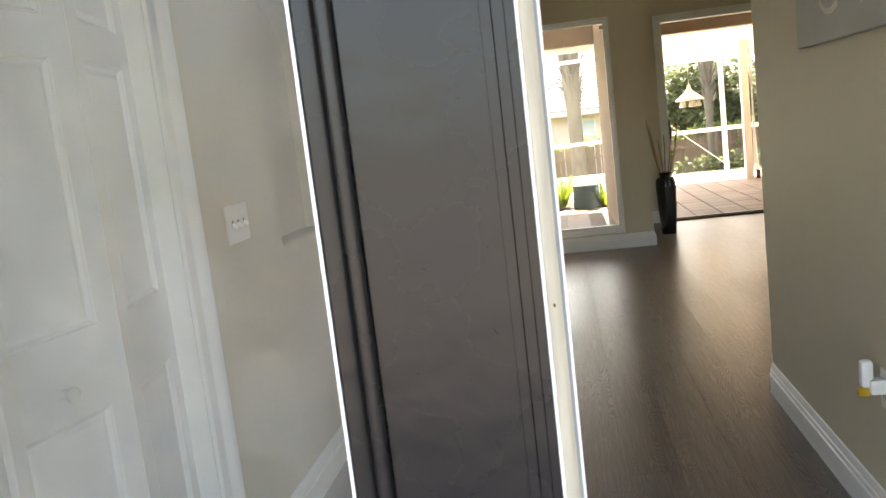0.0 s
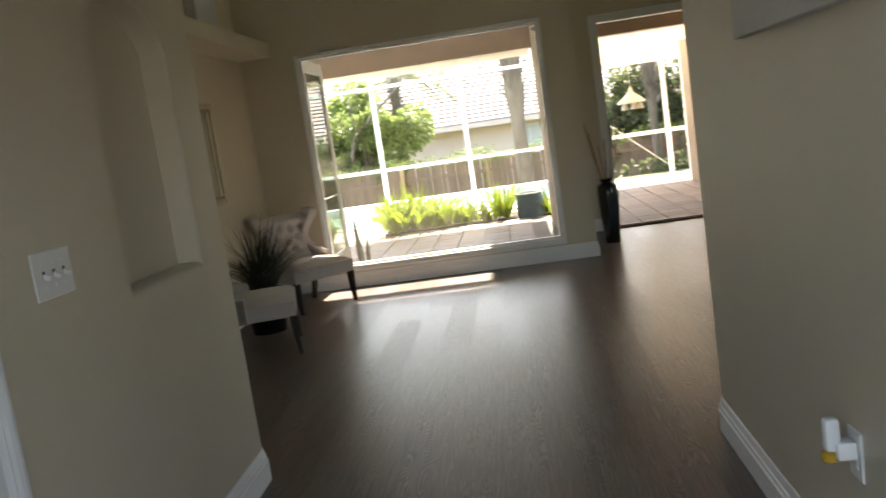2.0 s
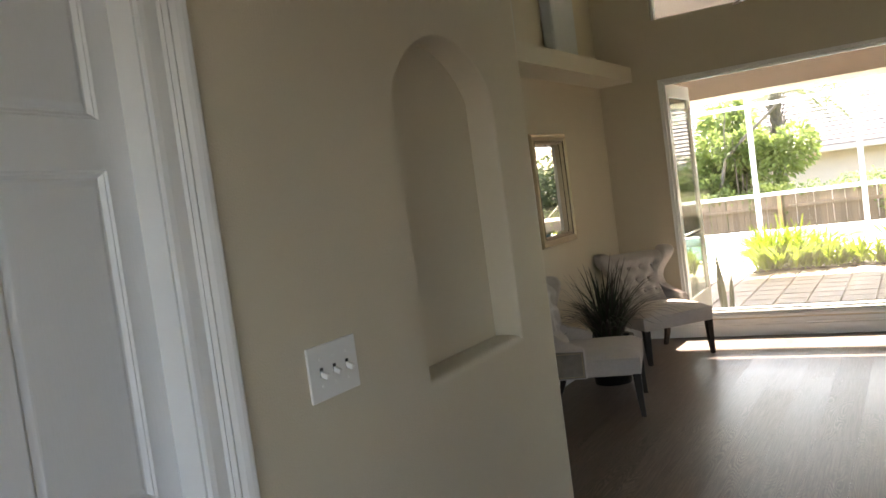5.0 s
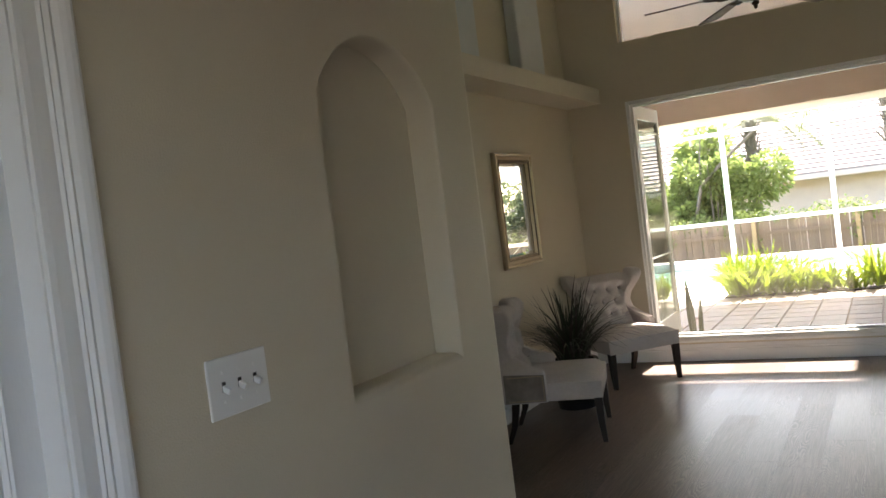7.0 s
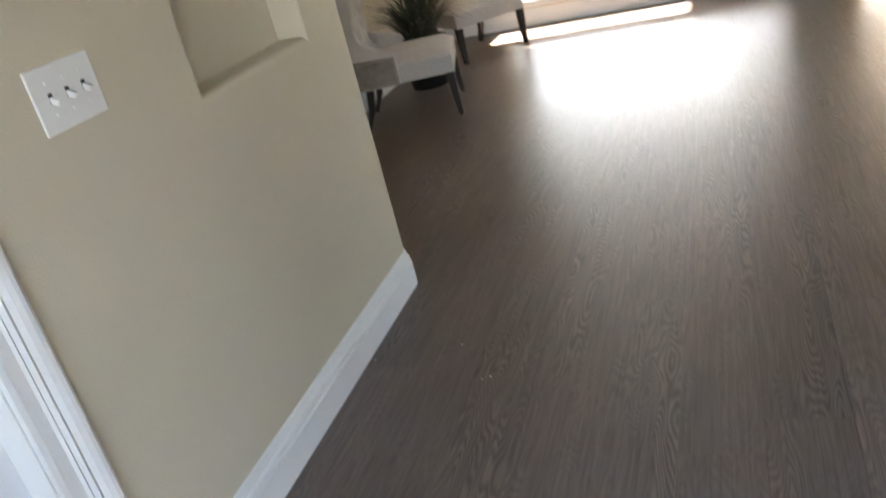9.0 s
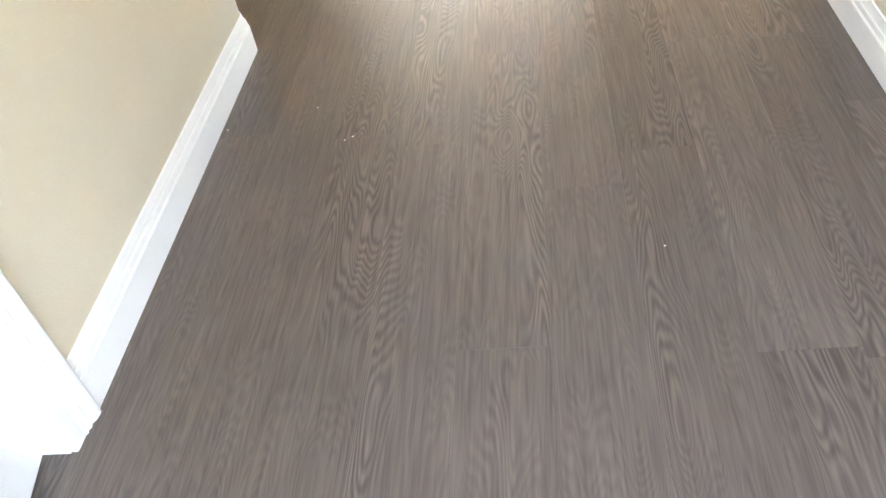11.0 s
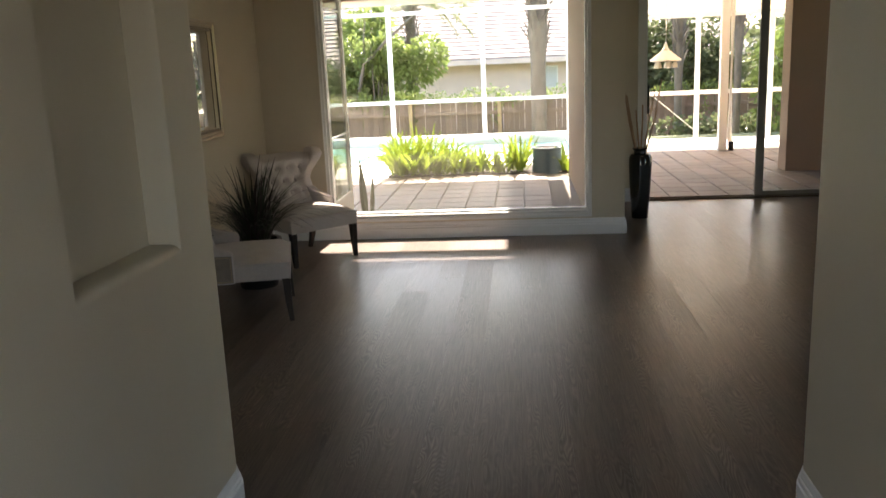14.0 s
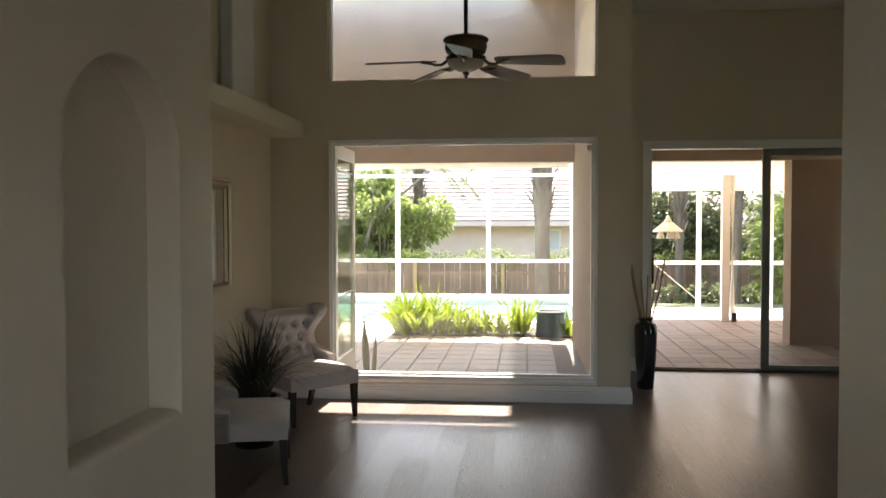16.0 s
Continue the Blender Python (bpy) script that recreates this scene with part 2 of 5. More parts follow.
M_GRASSP = mat("plum_grass_blade", (0.05, 0.035, 0.03), 0.5, var=0.5, island=0.8)
M_GOLD = mat("champagne_gilt", (0.48, 0.39, 0.27), 0.34, metal=0.75, var=0.15, scale=12, rvar=0.06)
M_MIRROR = mat("mirror_silver", (0.92, 0.93, 0.92), 0.01, metal=1, var=0.0)
M_BRONZE = mat("aged_bronze", (0.1, 0.068, 0.045), 0.38, metal=0.6, var=0.3, scale=14)
M_BLADE = mat("walnut_fan_blade", (0.15, 0.105, 0.085), 0.6, var=0.3, scale=8, stretch=(1, 6, 1))
M_FROST = mat("frosted_glass", (0.75, 0.68, 0.56), 0.35, var=0.05, trans=0.4)
M_BLACK = mat("black_glaze", (0.012, 0.012, 0.013), 0.14, var=0.3, scale=9, coat=0.4)
M_STICK = mat("dried_reed", (0.42, 0.26, 0.15), 0.7, var=0.3, scale=10)
M_PLASTIC = mat("white_plastic", (0.8, 0.79, 0.76), 0.3, var=0.015)
M_AMBER = mat("amber_oil", (0.5, 0.3, 0.03), 0.15, var=0.1)
M_SLOT = mat("dark_slot", (0.02, 0.02, 0.02), 0.6)
M_CANVAS = mat("silver_canvas_print", (0.5, 0.49, 0.46), 0.6, var=0.12, scale=5, bump=0.2, bscale=200)
M_PALE = mat("pale_paint", (0.66, 0.64, 0.58), 0.5, var=0.25, scale=9)
M_LAMP = mat("cream_lamp_metal", (0.84, 0.81, 0.74), 0.45, var=0.06)
M_PIL = mat("cool_white_paint", (0.6, 0.62, 0.62), 0.55, var=0.04)
M_GLASS = glass_mat("clear_glass")
# the veil over the outdoor view is put into this pane
M_GLASS1 = glass_mat("lightly_hazed_window_glass", (0.97, 0.98, 0.97), 0.03)
M_GLASS2 = glass_mat("hazy_side_glass", (0.95, 0.95, 0.92), 0.082)
M_GLASS3 = glass_mat("green_grey_screened_glass", (0.5, 0.53, 0.49))
M_WATER = mat("pool_water", (0.35, 0.7, 0.68), 0.06, var=0.05, bump=0.25, bscale=6)
M_CRUMB = mat("white_crumb", (0.8, 0.78, 0.74), 0.8)


# mesh helpers
def box(bm, x0, x1, y0, y1, z0, z1, m=None):
    g = bmesh.ops.create_cube(bm, size=1)["verts"]
    t = Matrix.Translation(((x0 + x1) / 2, (y0 + y1) / 2, (z0 + z1) / 2)) @ Matrix.Diagonal((x1 - x0, y1 - y0, z1 - z0, 1))
    bmesh.ops.transform(bm, matrix=(m @ t) if m else t, verts=g)
    return g


def cyl(bm, r0, r1, a, b, n=12, caps=True):
    a, b = Vector(a), Vector(b)
    d = b - a
    g = bmesh.ops.create_cone(bm, cap_ends=caps, segments=n, radius1=r0, radius2=r1, depth=d.length)["verts"]
    bmesh.ops.transform(bm, matrix=Matrix.Translation((a + b) / 2) @ d.to_track_quat("Z", "Y").to_matrix().to_4x4(), verts=g)
    return g


def lathe(bm, profile, n=24, m=None):
    rings = []
    for r, z in profile:
        ring = []
        for i in range(n):
            a = 2 * math.pi * i / n
            v = Vector((r * math.cos(a), r * math.sin(a), z))
            ring.append(bm.verts.new(m @ v if m else v))
        rings.append(ring)
    for p, q in zip(rings, rings[1:]):
        for i in range(n):
            bm.faces.new((p[i], p[(i + 1) % n], q[(i + 1) % n], q[i]))
    bm.faces.new(rings[0][::-1])
    bm.faces.new(rings[-1])


def prism(bm, pts, fn0, fn1):
    """Solid between two copies of a polygon: fn0 and fn1 place a 2D point in space."""
    a = [bm.verts.new(fn0(*p)) for p in pts]
    b = [bm.verts.new(fn1(*p)) for p in pts]
    n = len(pts)
    bm.faces.new(a[::-1])
    bm.faces.new(b)
    for i in range(n):
        bm.faces.new((a[i], a[(i + 1) % n], b[(i + 1) % n], b[i]))


def tube(bm, pts, r0, r1=None, n=6):
    r1 = r0 if r1 is None else r1
    pts = [Vector(p) for p in pts]
    rings = []
    for i, p in enumerate(pts):
        d = (pts[min(i + 1, len(pts) - 1)] - pts[max(i - 1, 0)]).normalized()
        q = d.to_track_quat("Z", "Y")
        r = r0 + (r1 - r0) * i / (len(pts) - 1)
        rings.append([bm.verts.new(p + q @ Vector((r * math.cos(2 * math.pi * k / n), r * math.sin(2 * math.pi * k / n), 0))) for k in range(n)])
    for p, q in zip(rings, rings[1:]):
        for k in range(n):
            bm.faces.new((p[k], p[(k + 1) % n], q[(k + 1) % n], q[k]))
    bm.faces.new(rings[0][::-1])
    bm.faces.new(rings[-1])


def mesh_of(name, bm, material, bevel=0.0, smooth=False):
    if bevel:
        bmesh.ops.bevel(bm, geom=[e for e in bm.edges if len(e.link_faces) == 2 and e.calc_face_angle(0) > 0.6], offset=bevel, segments=2, profile=0.5, affect="EDGES")
    bmesh.ops.recalc_face_normals(bm, faces=bm.faces)
    me = bpy.data.meshes.new(name)
    bm.to_mesh(me)
    bm.free()
    me.materials.append(material)
    if smooth:
        me.polygons.foreach_set("use_smooth", [True] * len(me.polygons))
        me.set_sharp_from_angle(angle=radians(40))
    return me


def part(name, bm, material, parent, label="", bevel=0.0, smooth=False):
    ob = new(name, mesh_of(name, bm, material, bevel, smooth))
    ob.parent = parent
    return tagged(ob, label)


def solid(name, material, boxes, label="", category="", bevel=0.0, kind="structure"):
    bm = bmesh.new()
    for b in boxes:
        box(bm, *b)
    return tagged(new(name, mesh_of(name, bm, material, bevel)), label, category, kind=kind)


def thing(name, m, label, category, group=""):
    ob = new(name)
    ob.matrix_world = m
    return tagged(ob, label, category, group)


def B(*boxes):
    bm = bmesh.new()
    for b in boxes:
        box(bm, *b)
    return bm


# ---- shell ----
LX, RX = 0.0, 1.898        # hall wall faces
WY, SY = 4.52, 6.1       # window wall and sliding door wall faces
FY = -3.10                # front wall, outer face of the entry post
HZ = 3.0                  # hall ceiling
WX0, WX1, WZ0, WZ1 = -0.69, 1.595, 0.182, 2.237
TZ0, TZ1 = 2.74, 3.55
SLX = 0.47                # outer edge of the sidelight
EZ = 2.1                  # head of the entry
LW = -1.2                 # living room side wall
RR = 6.2                  # far right wall


def ceil_z(y):
    return 3.57 + 0.2 * (6.44 - y)


NY0, NY1, NZ0, NZ1, NZT = -0.771, -0.19, 0.999, 1.768, 1.935   # niche
DY1, DY0, DZ = -1.575, -2.345, 2.06                              # closet opening


CR = 0.07                                                        # bullnose radius of the hall corners
CL, CRT = 0.048, 0.065                                           # where the bullnoses begin


def hall_wall():
    """One skin: closet opening, niche with softened edges, bullnose towards the living room."""
    bm = bmesh.new()
    t, y0, ye = -0.13, FY + 0.08, CL + CR

    def loop(pts, x):
        vs = [bm.verts.new((x, y, z)) for y, z in pts]
        return vs, [bm.edges.new((vs[k], vs[(k + 1) % len(vs)])) for k in range(len(vs))]

    def strip(p, q, closed=True):
        n = len(p)
        for k in range(n if closed else n - 1):
            bm.faces.new((p[k], p[(k + 1) % n], q[(k + 1) % n], q[k]))

    outer = [(y0, 0), (DY0, 0), (DY0, DZ), (DY1, DZ), (DY1, 0), (CL, 0), (CL, HZ), (y0, HZ)]
    front, fe = loop(outer, LX)
    # niche outline, going round, and its softened lips
    mid, half, rise = (NY0 + NY1) / 2, (NY1 - NY0) / 2, NZT - NZ1
    rad = (half * half + rise * rise) / (2 * rise)
    sweep = math.asin(half / rad)
    niche = [(NY0, NZ0), (NY1, NZ0)]
    for k in range(25):
        a = sweep * (1 - k / 12)
        niche.append((mid + rad * math.sin(a), NZT - rad + rad * math.cos(a)))
    c = Vector((mid, (NZ0 + NZT) / 2))

    def lip(grow, drop, x):
        pts = []
        for y, z in niche:
            up = z - drop if z < NZ0 + 0.01 else c.y + (z - c.y) * (1 + grow / (NZT - c.y))
            pts.append((mid + (y - mid) * (1 + grow / half), up))
        return loop(pts, x)

    n0, ne = lip(0.007, 0.026, LX)
    steps = [n0] + [lip(*k)[0] for k in ((0.004, 0.016, -0.003), (0.002, 0.009, -0.008), (0.0005, 0.004, -0.015), (0, 0.001, -0.026), (0, 0, -0.04), (0, 0, -0.095))]
    bmesh.ops.triangle_fill(bm, use_beauty=True, edges=fe + ne)
    for p, q in zip(steps, steps[1:]):
        strip(p, q)
    bm.faces.new(steps[-1])
    # bullnose, end, back
    cols = [(front[5], front[6])]
    for k in range(1, 13):
        a = math.pi / 2 * k / 12
        x, y = LX - CR + CR * math.cos(a), CL + CR * math.sin(a)
        cols.append((bm.verts.new((x, y, 0)), bm.verts.new((x, y, HZ))))
    back, _ = loop([(y, z) for y, z in outer[:5]] + [(ye, 0), (ye, HZ), (y0, HZ)], t)
    cols.append((back[5], back[6]))
    for p, q in zip(cols, cols[1:]):
        bm.faces.new((p[0], q[0], q[1], p[1]))
    for k in (0, 1, 2, 3, 7):
        bm.faces.new((front[k], front[(k + 1) % 8], back[(k + 1) % 8], back[k]))
    bm.faces.new([front[6], front[7], back[7], back[6]] + [c1 for _, c1 in cols[-2:0:-1]])
    bm.faces.new([front[5], front[4], back[4], back[5]] + [c0 for c0, _ in cols[-2:0:-1]])
    bm.faces.new(back)
    return tagged(new("wall_hall_left", mesh_of("wall_hall_left", bm, M_WALL, smooth=True)), "olive beige painted hall wall with an arched niche", "wall", kind="structure")


def hall_right():
    bm = bmesh.new()
    pts = [(RX + 0.12, FY + 0.08), (RX + 0.12, CRT + CR), (RX + CR, CRT + CR)] + [(RX + CR - CR * math.sin(a), CRT + CR * math.cos(a)) for a in [k * math.pi / 24 for k in range(1, 12)]] + [(RX, CRT), (RX, FY + 0.08)]
    prism(bm, pts, lambda x, y: Vector((x, y, 0)), lambda x, y: Vector((x, y, HZ)))
    return tagged(new("wall_hall_right", mesh_of("wall_hall_right", bm, M_WALL, smooth=True)), "olive beige painted hall wall with rounded corner", "wall", kind="structure")


hall_wall()
hall_right()
solid("wall_living_near_left", M_WALL, [(LW - 0.12, -0.131, 0.0, CL + CR, 0, 4.9)], "olive beige living room wall beside the hall", "wall")
solid("wall_living_near_right", M_WALL, [(RX + 0.121, RR, 0.015, CRT + CR, 0, 4.9)], "olive beige living room wall beside the hall", "wall")
solid("wall_closet", M_WALL, [(-0.8, -0.7, FY, -0.001, 0, 2.6)], "plain wall inside the closet", "wall")
TH = 0.17
solid("wall_window", M_WALL, [
    (LW, WX0, WY, WY + TH, 0, 4.3), (WX1, 1.87, WY, WY + TH, 0, 4.3), (WX0, WX1, WY, WY + 0.11, 0, WZ0), (WX0, WX1, WY + 0.11, WY + TH, 0, WZ0 - 0.2),
    (WX0, WX1, WY, WY + TH, WZ1, TZ0), (WX0, WX1, WY, WY + TH, TZ1, 4.3)], "olive beige wall around the picture window", "wall")
solid("wall_return", M_WALL, [(1.70, 1.87, WY + TH, SY + 0.16, 0, 4.3)], "olive beige return wall beside the sliding door", "wall")
SX0, SX1, SZ = 2.187, 5.95, 2.348
bm = bmesh.new()
prism(bm, [(1.87, 0), (SX0, 0), (SX0, SZ), (SX1, SZ), (SX1, 0), (RR, 0), (RR, 3.9), (1.87, 3.9)], lambda x, z: Vector((x, SY, z)), lambda x, z: Vector((x, SY + 0.16, z)))
tagged(new("wall_slider", mesh_of("wall_slider", bm, M_WALL)), "olive beige wall above the sliding door", "wall", kind="structure")
solid("wall_side_left", M_WALL, [(LW - 0.12, LW, CL + CR, WY + TH, 0, 4.9)], "olive beige living room side wall", "wall")
# opening for the added window that brightens the room from this side
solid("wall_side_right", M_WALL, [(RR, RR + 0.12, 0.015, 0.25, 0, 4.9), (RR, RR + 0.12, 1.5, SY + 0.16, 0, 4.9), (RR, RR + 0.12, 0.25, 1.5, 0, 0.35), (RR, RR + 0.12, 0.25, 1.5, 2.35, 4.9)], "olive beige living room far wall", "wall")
bm = bmesh.new()
for x0, x1, ye in ((LW - 0.12, 1.75, WY + TH), (1.75, RR + 0.12, SY + 0.16)):
    prism(bm, [(-0.09, ceil_z(-0.09)), (ye, ceil_z(ye)), (ye, ceil_z(ye) + 0.15), (-0.09, ceil_z(-0.09) + 0.15)], lambda y, z: Vector((x0, y, z)), lambda y, z: Vector((x1, y, z)))
tagged(new("ceiling", mesh_of("ceiling", bm, M_CEIL)), "sloping textured living room ceiling", "ceiling", kind="structure")
solid("ceiling_hall", M_CEIL, [(-0.8, RX + 0.12, FY, -0.001, HZ + 0.001, HZ + 0.12)], "flat hall ceiling", "ceiling")
solid("wall_hall_header", M_WALL, [(-0.13, RX + 0.12, 0.0, 0.12, HZ + 0.001, 4.9)], "olive beige wall above the hall opening", "wall")
solid("wall_front", M_WALL, [(-0.8, SLX, FY, FY + 0.08, 0, HZ), (SLX, 1.899, FY, FY + 0.08, EZ, HZ), (1.9, 2.0, FY - 0.1, FY + 0.08, 0, HZ)],
      "entry wall around the front door", "wall")
solid("porch", M_DRIVE, [(-3, 5, -6, FY + 0.02, -0.19, -0.02)], "grey paver entry porch slab", "porch")
# roof and side walls out of view, added to cut sky light at the entry
solid("added_porch_roof", M_CEIL, [(-1.8, 3.6, FY - 1.0, FY - 0.1, 3.0, 3.15)], "added unseen flat roof screening sky light from the entry", "porch roof")
solid("added_porch_side", M_STUCCO2, [(-1.8, -1.65, FY - 1.0, FY - 0.25, -0.1, 3.0), (3.45, 3.6, FY - 1.0, FY - 0.25, -0.1, 3.0)], "added unseen stucco side wall screening light from the entry", "wall")
# ground out of view, added to bounce sunlight into the hall
solid("driveway", M_DRIVE, [(-12, 14, -45, -6.1, -0.199, -0.1)], "added unseen grey paver ground bouncing light to the entry", "driveway")
solid("porch_wall", M_STUCCO2, [(-3.1, SLX - 0.05, FY - 0.25, FY - 0.1, -0.1, 3.4), (2.02, 6.3, FY - 0.25, FY - 0.1, -0.1, 3.4)], "beige stucco house front", "wall")


def profile_run(name, profile, a, b, normal, material, label):
    """A moulding: profile of (out, up) swept from a to b; out runs along normal."""
    a, b, n = Vector(a), Vector(b), Vector(normal)
    bm = bmesh.new()
    prism(bm, profile, lambda o, u: a + n * o + Vector((0, 0, u)), lambda o, u: b + n * o + Vector((0, 0, u)))
    return tagged(new(name, mesh_of(name, bm, material)), label, "baseboard", kind="structure")


BB = [(0, 0), (0.018, 0), (0.018, 0.093), (0.0125, 0.097), (0.0125, 0.103), (0.0145, 0.107), (0.013, 0.114), (0.0085, 0.117), (0.0085, 0.123), (0.006, 0.133), (0.004, 0.142), (0, 0.145)]


def baseboard(a, b, n):
    return profile_run("baseboard", BB, a, b, n, M_WHITE, "white moulded baseboard along the wall")


def corner_base(cx, cy, r, a0, a1):
    bm = bmesh.new()
    rings = []
    for k in range(9):
        a = a0 + (a1 - a0) * k / 8
        rings.append([bm.verts.new((cx + (r + o) * math.cos(a), cy + (r + o) * math.sin(a), u)) for o, u in BB])
    for p, q in zip(rings, rings[1:]):
        for i in range(len(BB)):
            j = (i + 1) % len(BB)
            bm.faces.new((p[i], p[j], q[j], q[i]))
    for f in rings[0][::-1], rings[-1]:
        bm.faces.new(f)
    tagged(new("baseboard", mesh_of("baseboard", bm, M_WHITE, smooth=True)), "white moulded baseboard wrapping the rounded corner", "baseboard", kind="structure")


baseboard((LX, -1.468, 0), (LX, CL, 0), (1, 0, 0))
corner_base(LX - CR, CL, CR, 0, math.pi / 2)
baseboard((LX - CR, CL + CR, 0), (LW, CL + CR, 0), (0, 1, 0))
baseboard((RX, FY + 0.1, 0), (RX, CRT, 0), (-1, 0, 0))
corner_base(RX + CR, CRT, CR, math.pi, math.pi / 2)
baseboard((RX + CR, CRT + CR, 0), (RR, CRT + CR, 0), (0, 1, 0))
baseboard((LW, WY, 0), (1.87, WY, 0), (0, -1, 0))
baseboard((1.87, WY, 0), (1.87, SY, 0), (1, 0, 0))
baseboard((1.87, SY, 0), (SX0 - 0.06, SY, 0), (0, -1, 0))
baseboard((LW, CL + CR + 0.02, 0), (LW, WY - 0.02, 0), (1, 0, 0))

# closet casing: fluted profile of (across, out)
CAS = [(0, 0), (0, 0.012), (0.012, 0.014), (0.04, 0.014), (0.046, 0.018), (0.052, 0.014), (0.06, 0.02), (0.068, 0.016), (0.078, 0.022), (0.09, 0.025), (0.1, 0.025), (0.105, 0.02), (0.11, 0.018), (0.11, 0)]
bm = bmesh.new()
prism(bm, CAS, lambda c, o: Vector((LX + o, DY1 - 0.002 + c, 0)), lambda c, o: Vector((LX + o, DY1 - 0.002 + c, DZ + c)))
prism(bm, CAS, lambda c, o: Vector((LX + o, DY0 + 0.002 - c, 0)), lambda c, o: Vector((LX + o, DY0 + 0.002 - c, DZ + c)))
prism(bm, CAS, lambda c, o: Vector((LX + o, DY0 - c, DZ + c)), lambda c, o: Vector((LX + o, DY1 + c, DZ + c)))
casing = tagged(new("trim_closet", mesh_of("trim_closet", bm, M_WHITE)), "white fluted closet door casing", "door casing", kind="structure")
part("jamb", B((-0.13, -0.002, DY1 - 0.006, DY1 + 0.004, 0, DZ), (-0.13, -0.002, DY0 - 0.004, DY0 + 0.006, 0, DZ), (-0.13, -0.002, DY0, DY1, DZ - 0.006, DZ + 0.004)), M_WHITE, casing)


def closet_door():
    door = thing("bifold_door", pose(0, 0, 0), "white panelled bifold closet door, slightly folded, in a fluted casing", "door")
    w, h, ang = 0.385, 2.03, math.radians(10.9)
    panels = [(1.672, 1.93), (1.0, 1.585), (0.17, 0.815)]
    starts = [(Vector((-0.062, DY1 - 0.006, 0.012)), ang), (Vector((-0.062 + w * math.sin(ang), DY1 - 0.01 - w * math.cos(ang), 0.012)), -ang)]
    for k, (at, turn) in enumerate(starts):
        m = Matrix.Translation(at) @ Matrix.Rotation(turn, 4, "Z")
        bm = bmesh.new()
        sw = 0.064
        box(bm, -0.03, 0, -sw, 0, 0, h, m)
        box(bm, -0.03, 0, -w, -w + sw, 0, h, m)
        zs = [0] + [z for p in sorted(panels) for z in p] + [h]
        for i in range(0, len(zs), 2):
            box(bm, -0.03, 0, -w + sw, -sw, zs[i], zs[i + 1], m)
        leaf = part("leaf", bm, M_DOOR, door)
        for z0, z1 in panels:
            bm = bmesh.new()
            a0, a1 = -w + sw, -sw
            steps = [(0, -0.0005), (0.003, -0.004), (0.006, -0.0045), (0.012, -0.012), (0.016, -0.0125), (0.028, -0.007), (0.032, -0.0065)]
            loops = [[bm.verts.new(m @ Vector((d, yy, zz))) for yy, zz in ((a0 + s, z0 + s), (a1 - s, z0 + s), (a1 - s, z1 - s), (a0 + s, z1 - s))] for s, d in steps]
            for p, q in zip(loops, loops[1:]):
                for i in range(4):
                    bm.faces.new((p[i], p[(i + 1) % 4], q[(i + 1) % 4], q[i]))
            bm.faces.new(loops[-1])
            part("panel", bm, M_DOOR, leaf)
        if k == 1:
            bm = bmesh.new()
            lathe(bm, [(0.012, 0), (0.008, 0.012), (0.017, 0.022), (0.017, 0.03), (0.006, 0.036)], 16, m @ Matrix.Translation((0, -w / 2, 0.88)) @ Matrix.Rotation(math.pi / 2, 4, "Y"))
            part("knob", bm, M_PLASTIC, door, "round white knob", smooth=True)


closet_door()

# entry: dark post between sidelight and doorway, with stained weather strip
def upright(pts):
    bm = bmesh.new()
    prism(bm, pts, lambda x, y: Vector((x, y, 0)), lambda x, y: Vector((x, y, EZ)))
    return bm


post = tagged(new("entry_post", mesh_of("entry_post", upright([(0.868, FY + 0.006), (0.9, FY + 0.006), (0.9, FY + 0.001), (1.0018, FY + 0.001), (1.0018, FY + 0.004), (1.026, FY + 0.004), (1.024, FY + 0.06), (1.015, FY + 0.13), (0.868, FY + 0.13)]), M_DARK)), "charcoal painted post beside the open front door", "door post", kind="structure")
cove = [(0.868, 0.001), (0.8695, 0.005), (0.872, 0.0072), (0.8755, 0.0068), (0.879, 0.0058), (0.882, 0.0042), (0.8845, 0.002), (0.8855, 0.001)]
bead = [(0.8858 + 0.0062 * (1 - math.cos(a)), 0.0012 + 0.0068 * math.sin(a)) for a in [k * math.pi / 12 for k in range(13)]]
for prof in (cove, bead):
    part("moulding", upright([(x, FY - y) for x, y in prof] + [(prof[-1][0], FY + 0.007), (prof[0][0], FY + 0.007)]), M_DARK, post, smooth=True)
for x, w, y in ((1.0018, 0.0082, 0.0004), (1.01, 0.009, -0.0006), (1.019, 0.0072, 0.0001)):
    part("moulding", B((x, x + w, FY - y, FY + 0.005, 0, EZ)), M_DARK, post, bevel=0.0008)
rng = random.Random(6)
for k in range(16):
    # ridges of dried paint
    x, z, tilt = rng.uniform(0.91, 0.998), 0.62 + 0.85 * rng.random() ** 0.6, rng.uniform(-1, 1)
    bm = bmesh.new()
    l = rng.uniform(0.002, 0.006)
    tube(bm, [(x - l * tilt, FY + 0.0012, z - l), (x, FY + 0.001, z + rng.uniform(-0.001, 0.001)), (x + l * 0.7, FY + 0.0012, z + l * tilt)], 0.0006, 0.0004, 5)
    part("paint_ridge", bm, M_DARK, post, smooth=True)


def jamb_point(u, h):
    """Along the slanting jamb face, u from the post to the room, h proud of it."""
    return (1.0265 + 0.016 * u + 0.978 * h, FY + 0.003 + 0.075 * u - 0.209 * h)


def jamb_strip(*pts):
    return upright([jamb_point(u, h) for u, h in pts])


